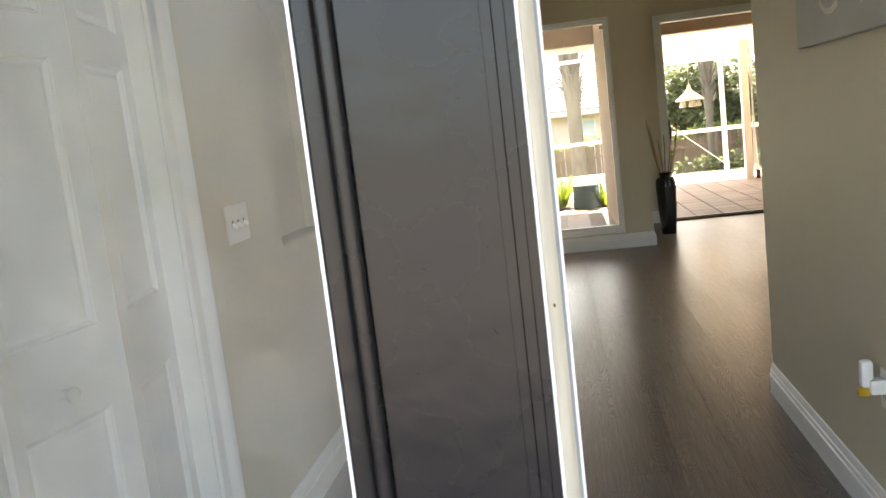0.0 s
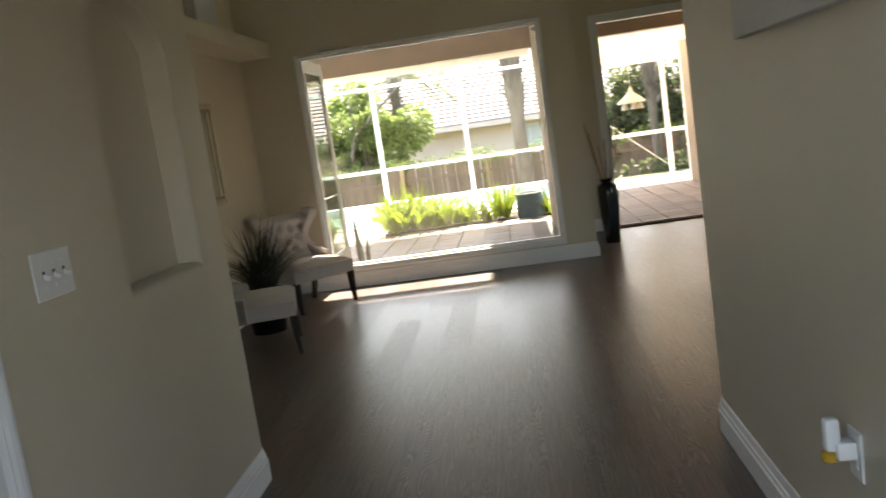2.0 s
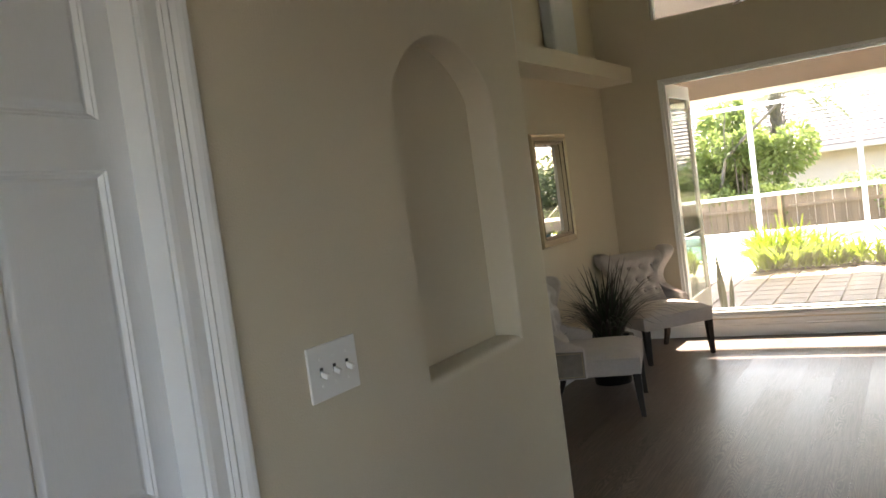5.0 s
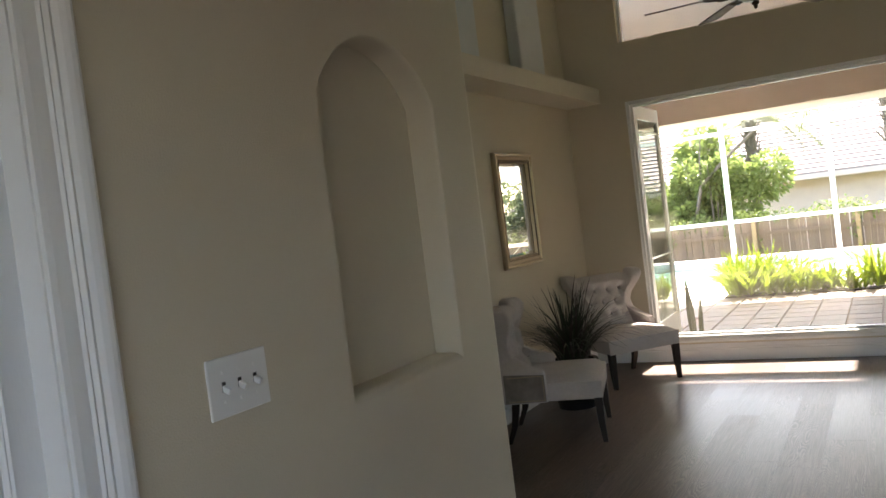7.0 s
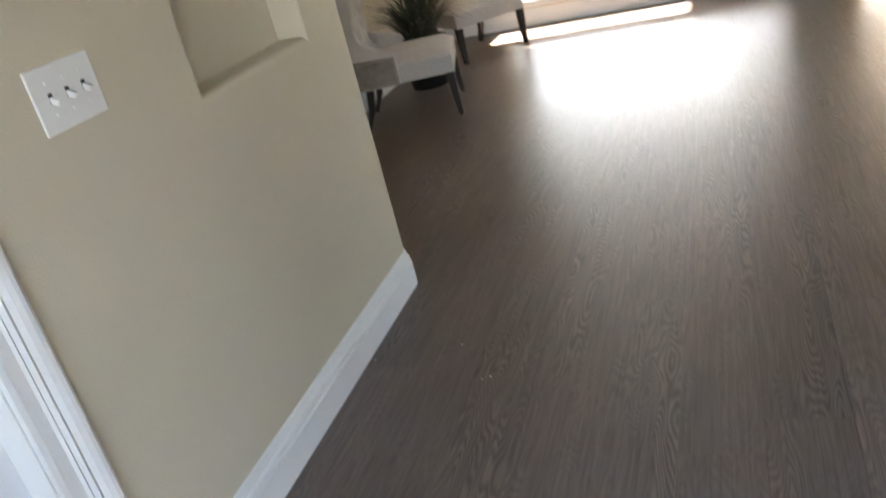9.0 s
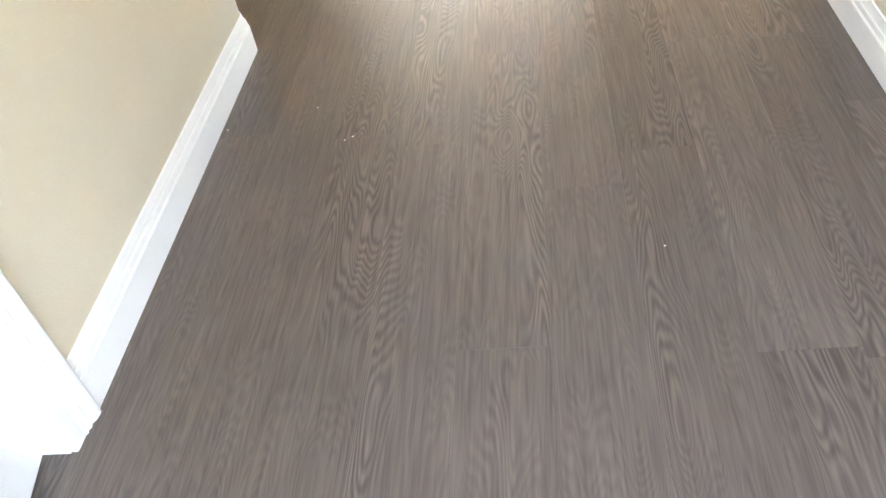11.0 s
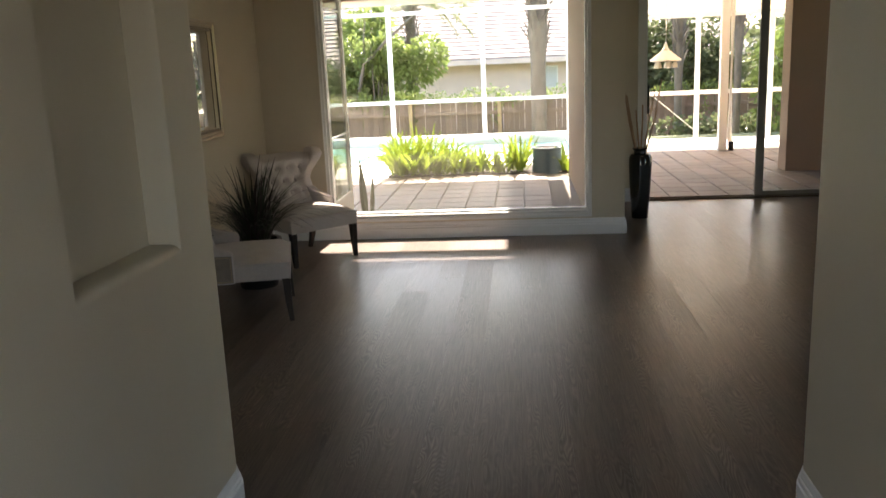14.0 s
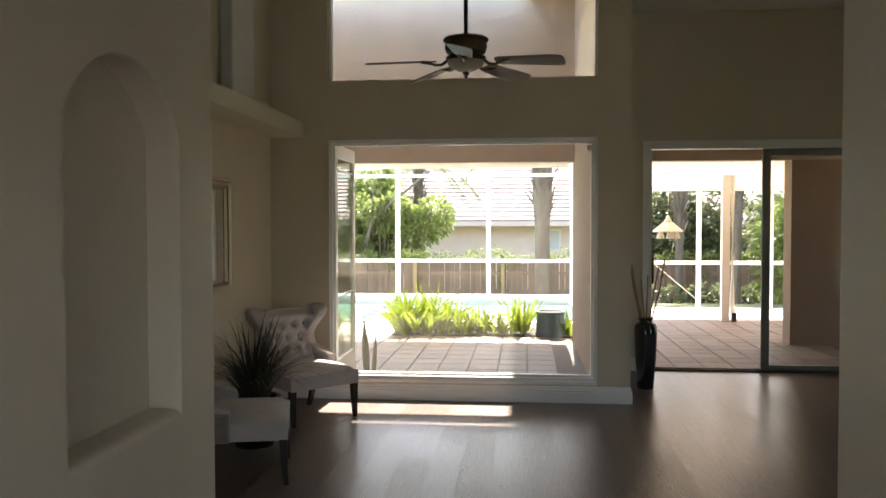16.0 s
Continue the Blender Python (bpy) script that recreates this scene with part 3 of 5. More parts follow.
jamb = tagged(new("door_jamb", mesh_of("door_jamb", jamb_strip((0, 0), (0.03, 0.0012), (0.06, 0.0012), (0.08, 0.0004), (0.08, -0.003), (0, -0.003)), M_WHITE)), "white door jamb with stained weather strip", "door jamb", kind="structure")
part("rebate", jamb_strip((0.08, -0.001), (0.2, -0.0014), (0.2, -0.003), (0.08, -0.003)), M_KHAKI, jamb, "dusty khaki rebate")
part("weather_strip", jamb_strip((0.2, -0.0006), (0.27, 0.0008), (0.38, 0.0016), (0.48, 0.0018), (0.58, 0.0016), (0.69, 0.0008), (0.76, -0.0006), (0.76, -0.003), (0.2, -0.003)), M_STRIP, jamb, "cream strip with rust stains", smooth=True)
part("seal", jamb_strip((0.76, -0.001), (0.85, -0.0006), (0.946, -0.001), (0.946, -0.003), (0.76, -0.003)), M_RUBBER, jamb, "grey rubber seal")
outline = [jamb_point(0.946, 0), jamb_point(0.97, 0.0008), jamb_point(0.99, 0.0006), jamb_point(1.02, -0.003), (1.02, FY + 0.11), jamb_point(0.946, -0.003)]
part("edge", upright(outline), M_WHITE, jamb)
for z in (0.35, 0.72, 0.95, 1.205, 1.43, 1.62):
    bm = bmesh.new()
    a, b = jamb_point(0.31, 0.0006), jamb_point(0.31, 0.0022)
    cyl(bm, 0.0016, 0.0012, (*a, z), (*b, z), 8)
    part("nail", bm, M_RUST, jamb)
part("glazing_bead", B((0.8645, 0.868, FY + 0.002, FY + 0.05, 0.1, EZ - 0.06)), M_WHITE, post, "thin white glazing bead")
light = tagged(new("window_sidelight", mesh_of("window_sidelight", B((SLX + 0.001, 0.864, FY + 0.05, FY + 0.054, 0.1, EZ - 0.03)), M_GLASS2)), "tall hazy glass sidelight beside the front door", "sidelight", kind="structure")
light.visible_shadow = False
part("frame", B((SLX, 0.868, FY - 0.002, FY + 0.09, 0, 0.1), (SLX, 0.868, FY - 0.002, FY + 0.09, EZ - 0.06, EZ - 0.001), (SLX, SLX + 0.035, FY - 0.002, FY + 0.07, 0.1, EZ - 0.06)), M_DARK, light)
solid("threshold", M_BRONZE, [(1.045, 1.9, FY - 0.05, FY + 0.1, -0.02, 0.008)], "dark metal door threshold", "threshold")
solid("door_jamb_right", M_WHITE, [(1.865, 1.899, FY - 0.05, FY + 0.08, 0, EZ - 0.04), (1.045, 1.899, FY - 0.05, FY + 0.08, EZ - 0.04, EZ - 0.002)], "white door jamb", "door jamb", bevel=0.003)


# picture window, transom and sliding door
def frame_part(name, parent, x0, x1, z0, z1, y0, y1, w, material=None):
    part(name, B((x0, x0 + w, y0, y1, z0, z1), (x1 - w, x1, y0, y1, z0, z1), (x0 + w, x1 - w, y0, y1, z0, z0 + w), (x0 + w, x1 - w, y0, y1, z1 - w, z1)), material or M_FRAME, parent, bevel=0.003)


win = thing("window_1", pose(0, 0, 0), "large white-framed picture window above the baseboard", "window")
win["kind"] = "structure"
frame_part("window_frame", win, WX0, WX1, WZ0, WZ1, WY + 0.006, WY + 0.11, 0.03)
frame_part("outer_bead", win, WX0 + 0.002, WX1 - 0.002, WZ0 + 0.002, WZ1 - 0.002, WY - 0.004, WY + 0.006, 0.009)
frame_part("inner_frame", win, WX0 + 0.03, WX1 - 0.03, WZ0 + 0.03, WZ1 - 0.03, WY + 0.045, WY + 0.1, 0.02)
part("window_sill", B((WX0, WX1, WY - 0.012, WY - 0.001, WZ0 - 0.024, WZ0 + 0.001)), M_WHITE, win, bevel=0.004)
p = part("pane", B((WX0 + 0.05, WX1 - 0.05, WY + 0.078, WY + 0.084, WZ0 + 0.05, WZ1 - 0.05)), M_GLASS1, win)
p.visible_shadow = False
part("alarm_sensor", B((WX1 - 0.085, WX1 - 0.05, WY + 0.06, WY + 0.078, WZ1 - 0.105, WZ1 - 0.07)), M_PLASTIC, win, "small square white sensor", bevel=0.004)

side = thing("window_2", pose(0, 0, 0), "white-framed side glazing panel outside the picture window", "window")
side["kind"] = "structure"
GX = -0.68
bm = B((GX - 0.02, GX + 0.02, WY + TH, WY + TH + 0.05, 0, 2.22), (GX - 0.02, GX + 0.02, 5.44, 5.5, 0, 2.22), (GX - 0.02, GX + 0.02, WY + TH + 0.05, 5.44, 0.0, 0.3), (GX - 0.02, GX + 0.02, WY + TH + 0.05, 5.44, 2.1, 2.22))
part("window_frame", bm, M_FRAME, side, bevel=0.003)
# thin bars standing in for the cage rails that show in the glass
for z in (0.86, 1.99):
    part("rail_image", B((GX - 0.01, GX + 0.01, WY + TH + 0.05, 5.44, z, z + 0.014)), M_FRAME, side)
p = part("pane", B((GX - 0.003, GX + 0.003, WY + TH + 0.05, 5.44, 0.3, 2.1)), M_GLASS3, side)
p.visible_shadow = False

tr = thing("window_3", pose(0, 0, 0), "high transom window above the picture window", "window")
tr["kind"] = "structure"
frame_part("window_frame", tr, WX0, WX1, TZ0 - 0.012, TZ1, WY + 0.05, WY + 0.12, 0.022, M_FRAME)
p = part("pane", B((WX0 + 0.03, WX1 - 0.03, WY + 0.09, WY + 0.096, TZ0 + 0.03, TZ1 - 0.03)), M_GLASS, tr)
p.visible_shadow = False

sl = thing("door_1", pose(0, 0, 0), "white aluminium sliding glass door standing half open", "sliding door")
sl["kind"] = "structure"
part("door_frame", B((SX0, SX0 + 0.075, SY - 0.012, SY + 0.13, 0, SZ), (SX1 - 0.075, SX1, SY - 0.012, SY + 0.13, 0, SZ), (SX0 + 0.075, SX1 - 0.075, SY - 0.012, SY + 0.13, SZ - 0.085, SZ)), M_FRAME, sl, bevel=0.004)
part("track", B((SX0 + 0.075, SX1 - 0.075, SY, SY + 0.13, 0, 0.022), (SX0 + 0.075, SX1 - 0.075, SY + 0.04, SY + 0.05, 0.022, 0.035)), M_BRONZE, sl, "dark metal floor track")
leaf = part("leaf", B((3.378, 3.457, SY + 0.03, SY + 0.07, 0.03, SZ - 0.085), (3.457, SX1 - 0.08, SY + 0.03, SY + 0.07, 0.03, 0.075), (3.457, SX1 - 0.08, SY + 0.03, SY + 0.07, SZ - 0.16, SZ - 0.085), (SX1 - 0.14, SX1 - 0.08, SY + 0.03, SY + 0.07, 0.075, SZ - 0.16)), M_LEAFRAIL, sl, bevel=0.003)
p = part("pane", B((3.457, SX1 - 0.14, SY + 0.047, SY + 0.053, 0.075, SZ - 0.16)), M_GLASS, leaf)
p.visible_shadow = False
bm = B((2.283, 2.296, SY, SY + 0.03, 0.93, 0.95), (2.283, 2.296, SY, SY + 0.03, 1.13, 1.15), (2.28, 2.3, SY - 0.03, SY, 0.9, 1.18))
part("pull_handle", bm, M_BLACK, sl, "black pull handle", bevel=0.005)
part("catch_stile", B((2.263, 2.282, SY + 0.01, SY + 0.1, 0.022, SZ - 0.085)), M_FRAME, sl)

# unseen window, added to bring more daylight onto the side wall and chairs
rw = thing("added_window", pose(0, 0, 0), "added unseen side window that brightens the living room", "window")
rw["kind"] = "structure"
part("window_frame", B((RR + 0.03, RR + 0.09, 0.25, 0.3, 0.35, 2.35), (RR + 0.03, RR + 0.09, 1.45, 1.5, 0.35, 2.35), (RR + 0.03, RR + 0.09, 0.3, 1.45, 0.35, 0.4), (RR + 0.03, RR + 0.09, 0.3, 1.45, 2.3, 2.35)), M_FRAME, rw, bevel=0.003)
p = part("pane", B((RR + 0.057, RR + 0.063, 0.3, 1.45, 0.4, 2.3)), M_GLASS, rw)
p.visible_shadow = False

# plant shelf and pilasters
sh = bmesh.new()
pts = [(LW, CL + CR), (LW, WY), (-0.9, WY), (-0.9, CL + CR)]
prism(sh, pts, lambda x, y: Vector((x, y, 2.258)), lambda x, y: Vector((x, y, 2.385)))
tagged(new("plant_shelf", mesh_of("plant_shelf", sh, mat("cream_shelf_paint", (0.6, 0.545, 0.43), 0.4, var=0.03), 0.012)), "cream painted plaster plant shelf along the side wall", "shelf", kind="structure")
for y0, y1 in ((3.33, 3.82), (2.14, 2.62), (0.95, 1.43)):
    tagged(new("pilaster", mesh_of("pilaster", B((LW, -1.1, y0, y1, 2.385, 4.2)), M_PIL, 0.02)), "cool white pilaster standing on the plant shelf", "pilaster", kind="structure")


# ---- outside ----
BY, BZ = 8.36, 2.31       # beam line and its underside
CZ = 4.4                  # lanai ceiling
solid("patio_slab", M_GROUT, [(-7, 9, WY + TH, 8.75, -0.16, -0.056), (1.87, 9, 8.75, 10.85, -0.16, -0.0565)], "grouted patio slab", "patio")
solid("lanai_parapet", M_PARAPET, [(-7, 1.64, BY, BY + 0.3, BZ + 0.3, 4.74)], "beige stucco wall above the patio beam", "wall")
# last box is an overhang added to keep sun off the tiles
solid("lanai_beam", M_BEAM, [(-7, 1.64, BY, BY + 0.3, BZ, BZ + 0.3), (1.64, 9, BY, BY + 0.3, BZ, CZ), (-7, 1.64, BY + 0.3, BY + 1.9, BZ + 0.05, BZ + 0.18)], "stucco patio beam with an added overhang shading the tiles", "beam")
solid("lanai_wall_upper", M_STUCCO2, [(1.64, 1.7, WY + TH, SY + 0.16, 2.6, CZ), (1.64, 1.87, SY + 0.16, BY + 0.3, 2.6, CZ)], "beige stucco patio wall", "wall")
solid("lanai_wall", M_STUCCO, [(1.64, 1.7, WY + TH, SY + 0.16, -0.06, 2.6), (1.64, 1.87, SY + 0.16, BY + 0.3, -0.06, 2.6), (4.36, 9, BY, BY + 0.3, -0.06, BZ), (-7, -6.8, WY + TH, BY, -0.06, CZ)], "patio wall in stucco darkened for its shade", "wall")
# ceiling out of view; its gaps are placed to throw the indoor sun patches
solid("lanai_ceiling", M_STUCCO2, [(-7, 1.64, WY + TH + 0.02, 7.23, CZ, CZ + 0.03), (-7, -0.95, 7.23, 7.41, CZ, CZ + 0.03), (-0.25, 1.64, 7.23, 7.35, CZ, CZ + 0.03), (1.1, 1.64, 7.35, 7.41, CZ, CZ + 0.03), (-7, 1.64, 7.41, 7.657, CZ, CZ + 0.03), (1.05, 1.64, 7.657, BY, CZ, CZ + 0.03), (-7, -2.4, 7.657, BY, CZ, CZ + 0.03)], "unseen patio ceiling with gaps added to shape the sun patches", "ceiling")
solid("patio_ceiling", M_PEACH, [(1.87, 9, SY + 0.16, BY, 2.9, 3.02)], "textured patio ceiling tinted peach for warm bounced light", "ceiling")
solid("house_gable", M_STUCCO2, [(-7, LW - 0.12, WY, WY + TH, -0.1, 4.3), (LW - 0.12, 1.7, WY + TH - 0.001, WY + TH + 0.02, TZ1, 4.5), (RR, 9, SY, SY + 0.16, -0.1, 4.0)], "beige stucco house back wall", "wall")


def ground():
    bm = bmesh.new()
    rows = [(-400, -0.2), (-60, -0.2), (15.3, -0.2), (15.8, -0.35), (18, -1.25), (20, -1.35), (60, -1.4), (900, -1.4)]
    line = [[bm.verts.new((x, y, z)) for x in (-600, -30, -8, 0, 8, 30, 600)] for y, z in rows]
    for p, q in zip(line, line[1:]):
        for i in range(6):
            bm.faces.new((p[i], p[i + 1], q[i + 1], q[i]))
    tagged(new("ground", mesh_of("ground", bm, M_GROUND)), "grassy soil sloping down behind the pool", "ground", kind="structure")


ground()
PX0, PX1, PY0, PY1 = -7.5, 1.9, 10.6, 14.1
solid("pool_deck", M_DECK, [(-12, 12, 8.75, PY0, -0.19, -0.06), (-12, 2.1, PY1, 15.3, -0.19, -0.06), (PX1, 2.1, PY0, PY1, -0.19, -0.06), (2.1, 12, PY0, 13.12, -0.19, -0.06), (-12, PX0, PY0, PY1, -0.19, -0.06)], "pale sunlit pool deck", "pool deck")
solid("pool_coping", M_DECK, [(PX0 - 0.1, PX1 + 0.1, PY0 - 0.25, PY0 + 0.02, -0.06, -0.03), (PX0 - 0.1, PX1 + 0.1, PY1 - 0.02, PY1 + 0.3, -0.06, 0.04), (PX1 - 0.02, PX1 + 0.25, PY0, PY1, -0.06, -0.03)], "white pool coping", "pool coping", bevel=0.012)
solid("pool_water", M_WATER, [(PX0, PX1, PY0, PY1, -0.9, -0.13)], "turquoise swimming pool water", "water")

# pool cage
cage = thing("pool_cage", pose(0, 0, 0), "white aluminium screen enclosure around the pool", "screen enclosure")
CY = 14.75
for x in (-9.3, -7.38, -5.47, -3.56, -1.64, 0.27, 2.0):
    part("post", B((x - 0.045, x + 0.045, CY - 0.045, CY + 0.045, -0.06, 4.3)), M_CAGE, cage)
for z in (0.72, 2.5, 4.3):
    part("rail", B((-9.3, 2.0, CY - 0.025, CY + 0.025, z - 0.035, z + 0.035)), M_CAGE, cage)
part("base_rail", B((-9.3, 2.0, CY - 0.03, CY + 0.03, -0.06, 0.02)), M_CAGE, cage)
for x in (4.18, 5.45, 6.7, 8.0):
    part("post", B((x - 0.04, x + 0.04, 12.93, 13.0, -0.06, 2.2)), M_CAGE, cage)
for z in (0.78, 2.17):
    part("rail", B((2.0, 8.0, 12.94, 12.99, z - 0.035, z + 0.035)), M_CAGE, cage)
part("rail", B((1.96, 2.04, 12.97, CY, 0.745, 0.815)), M_CAGE, cage)
part("post", B((1.955, 2.045, 12.92, 13.01, -0.06, 4.3)), M_CAGE, cage)

# covered patio to the right
roof = thing("patio_roof", pose(0, 0, 0), "cream flat patio roof over the pool deck", "patio roof")
bm = bmesh.new()
prism(bm, [(BY + 0.3, 2.36), (13.2, 2.16), (13.2, 2.30), (BY + 0.3, 2.5)], lambda y, z: Vector((2.05, y, z)), lambda y, z: Vector((9, y, z)))
part("panel", bm, mat("cream_roof_panel", (0.86, 0.75, 0.61), 0.5, trans=0.34), roof)
part("fascia", B((2.0, 9, 13.2, 13.26, 2.1, 2.34), (2.0, 2.05, BY + 0.3, 13.26, 2.12, 2.5)), M_CAGE, roof)
part("post", B((4.1, 4.22, 10.85, 10.97, -0.06, 2.27)), M_CAGE, roof)
bm = bmesh.new()
tube(bm, [(4.28, 10.94, 2.27), (4.28, 10.94, 0.2), (4.28, 10.86, 0.08)], 0.04, n=8)
part("downspout", bm, M_CAGE, roof)
part("drain_boot", B((4.245, 4.315, 10.79, 10.88, -0.06, 0.1)), M_BLACK, roof, "black drain boot")

lamp = thing("pendant_lamp", pose(3.2, 10.5, 1.27), "cream conical pendant lamp hanging from the patio roof", "lamp")
bm = bmesh.new()
lathe(bm, [(0.235, 0.10), (0.23, 0.10), (0.06, 0.25), (0.06, 0.26), (0.24, 0.115)], 24)
part("shade", bm, M_LAMP, lamp, smooth=True)
bm = bmesh.new()
lathe(bm, [(0.05, 0.25), (0.055, 0.28), (0.03, 0.31), (0.03, 0.34), (0.008, 0.36)], 16)
part("cap", bm, M_LAMP, lamp, smooth=True)
for k in range(5):
    bm = bmesh.new()
    a = 2 * math.pi * k / 5
    lathe(bm, [(0.02, 0.12), (0.045, 0.03), (0.05, 0.0), (0.044, 0.0), (0.016, 0.11)], 12, Matrix.Translation((0.14 * math.cos(a), 0.14 * math.sin(a), 0)))
    part("glass_cup", bm, M_FROST, lamp, smooth=True)
bm = bmesh.new()
tube(bm, [(0, 0, 0.35), (0.004, 0, 0.6), (-0.003, 0, 0.8), (0, 0, 1.04)], 0.006, n=6)
part("chain", bm, M_LAMP, lamp)
bm = bmesh.new()
lathe(bm, [(0.06, 0.985), (0.05, 1.0), (0.015, 1.01), (0.015, 0.96), (0.06, 0.98)][:3], 16)
part("canopy", bm, M_LAMP, lamp)


# fence
def fence():
    f = thing("fence", pose(0, 0, 0), "weathered brown wooden board fence", "fence")
    me = mesh_of("board", B((-0.068, 0.068, -0.01, 0.01, 0, 1.83)), M_FENCE, 0.0)
    r = random.Random(5)
    x = -14.0
    while x < 14:
        ob = new("board", me)
        ob.parent = f
        ob.matrix_basis = pose(x, 20 + r.uniform(-0.008, 0.008), -1.36 + r.uniform(-0.03, 0.03), 0, r.uniform(-0.5, 0.5), 0)
        x += 0.142
    for z in (-0.9, 0.1):
        part("rail", B((-14, 14, 19.93, 19.99, z, z + 0.09)), M_FENCE, f)
    for k in range(-5, 6):
        part("post", B((k * 2.4 + 0.45 - 0.05, k * 2.4 + 0.45 + 0.05, 19.85, 19.95, -1.36, 0.5)), M_FENCE2 if k in (-1, 0) else M_FENCE, f)


fence()


# foliage
def leaves(bm, r, n, centre, size, lsize, droop=0.4):
    """n leaves in an uneven clump: several lobes, denser at the rim."""
    lobes = [(Vector((r.gauss(0, 0.42) * size[0], r.gauss(0, 0.42) * size[1], r.uniform(-0.55, 0.6) * size[2])), r.uniform(0.3, 0.6)) for _ in range(14)]
    c = Vector(centre)
    for _ in range(n):
        o, k = r.choice(lobes)
        d = Vector((r.gauss(0, 1), r.gauss(0, 1), r.gauss(0, 1))).normalized() * (r.random() ** 0.35)
        p = c + o + Vector((d.x * size[0] * k, d.y * size[1] * k, d.z * size[2] * k))
        out = Vector((d.x, d.y, d.z * 0.5 + r.uniform(-droop, 0.5))).normalized()
        s = out.cross(Vector((r.gauss(0, 1), r.gauss(0, 1), r.gauss(0, 1)))).normalized()
        l = lsize * r.uniform(0.6, 1.3)
        w = l * 0.3
        tip = p + out * l - Vector((0, 0, l * 0.2))
        m = p + out * l * 0.5
        bm.faces.new([bm.verts.new(v) for v in (p, m + s * w, tip, m - s * w)])


def shrub(name, seed, n, at, size, lsize, material, label, up=None):
    r = random.Random(seed)
    ob = thing(name, pose(*at), label, "tree" if "tree" in name else "shrub")
    bm = bmesh.new()
    up = up or size[2] * 1.1
    leaves(bm, r, n, (0, 0, up), size, lsize)
    part("crown", bm, material, ob)
    bm = bmesh.new()
    for k in range(7):
        e = Vector((r.gauss(0, 0.4) * size[0], r.gauss(0, 0.4) * size[1], up * r.uniform(0.8, 1.4)))
        tube(bm, [(0, 0, -0.05), e * 0.4 + Vector((0, 0, 0.15)), e], 0.05, 0.012, 6)
    part("trunk", bm, M_BARK, ob)
    return ob


shrub("shrub", 11, 11000, (-3.2, 21.6, -1.37), (1.15, 0.9, 1.2), 0.15, M_LEAF, "rounded leafy green shrub behind the fence", 2.55)
shrub("shrub", 12, 6000, (-6.0, 21.8, -1.37), (1.7, 1.0, 1.3), 0.13, M_LEAF, "broad leafy green shrub behind the fence", 2.3)
limb = thing("bare_branch", pose(-2.9, 21.0, -1.37), "bare brown branch leaning over the fence", "branch")
bm = bmesh.new()
tube(bm, [(-0.9, 0, 0), (-0.8, 0, 1.6), (-0.45, 0, 2.9), (0.2, -0.1, 3.5), (1.25, -0.1, 4.35)], 0.07, 0.035, 8)
tube(bm, [(-0.45, 0, 2.9), (-0.42, 0, 3.6), (-0.35, 0.05, 4.2)], 0.03, 0.012, 6)
part("limb", bm, M_BARK, limb)
pole = thing("leaning_pole", pose(4.45, 14.05, -0.06), "pale thin pole leaning inside the screen enclosure", "pole")
bm = bmesh.new()
tube(bm, [(0, 0, 0), (-0.8, 0.02, 0.68), (-1.6, 0.03, 1.4)], 0.011, 0.008, 8)
part("stick", bm, mat("pale_stick", (0.62, 0.57, 0.48), 0.7, var=0.15), pole)
shrub("tree", 13, 3600, (7.2, 16.2, -0.5), (1.0, 0.8, 1.4), 0.2, M_LEAF, "leafy green garden tree with drooping leaves")
shrub("tree", 14, 4200, (4.4, 21.8, -1.37), (1.9, 0.9, 1.9), 0.2, M_LEAFD, "dense dark green garden tree")
shrub("tree", 15, 4600, (9.2, 18.5, -1.2), (2.2, 1.2, 2.1), 0.2, M_LEAFD, "dense dark green garden tree")
shrub("tree", 19, 5200, (6.3, 21.6, -1.37), (2.1, 0.8, 1.9), 0.19, M_LEAFD, "dense green garden tree behind the fence", 2.5)
shrub("shrub", 20, 2600, (5.6, 18.6, -1.3), (1.9, 0.5, 0.6), 0.16, M_LEAFD, "low dark shrub in front of the fence")
shrub("tree", 16, 2600, (-3.9, 24.5, -1.35), (1.3, 1.2, 2.4), 0.3, M_LEAF, "tall loose garden tree behind the fence")
shrub("tree", 17, 3500, (12, 22, -1.3), (3.0, 2, 2.8), 0.35, M_LEAFD, "large dark tree behind the fence")
shrub("tree", 18, 3500, (-9.5, 22, -1.3), (3.0, 2, 2.4), 0.35, M_LEAFD, "large dark tree behind the fence")
r = random.Random(21)
bm = bmesh.new()
for k in range(60):
    leaves(bm, r, 70, (-10 + k * 0.33 + r.uniform(-0.1, 0.1), 20 + r.uniform(-0.12, 0.1), 0.58 + r.uniform(-0.1, 0.1)), (0.3, 0.16, 0.2), 0.09)
for k in range(14):
    leaves(bm, r, 40, (r.uniform(-6, 6), 19.9, r.uniform(-0.1, 0.4)), (0.12, 0.06, 0.3), 0.08)
tagged(new("ivy", mesh_of("ivy", bm, M_LEAF)), "trailing green ivy along the fence top", "ivy", kind="stuff")


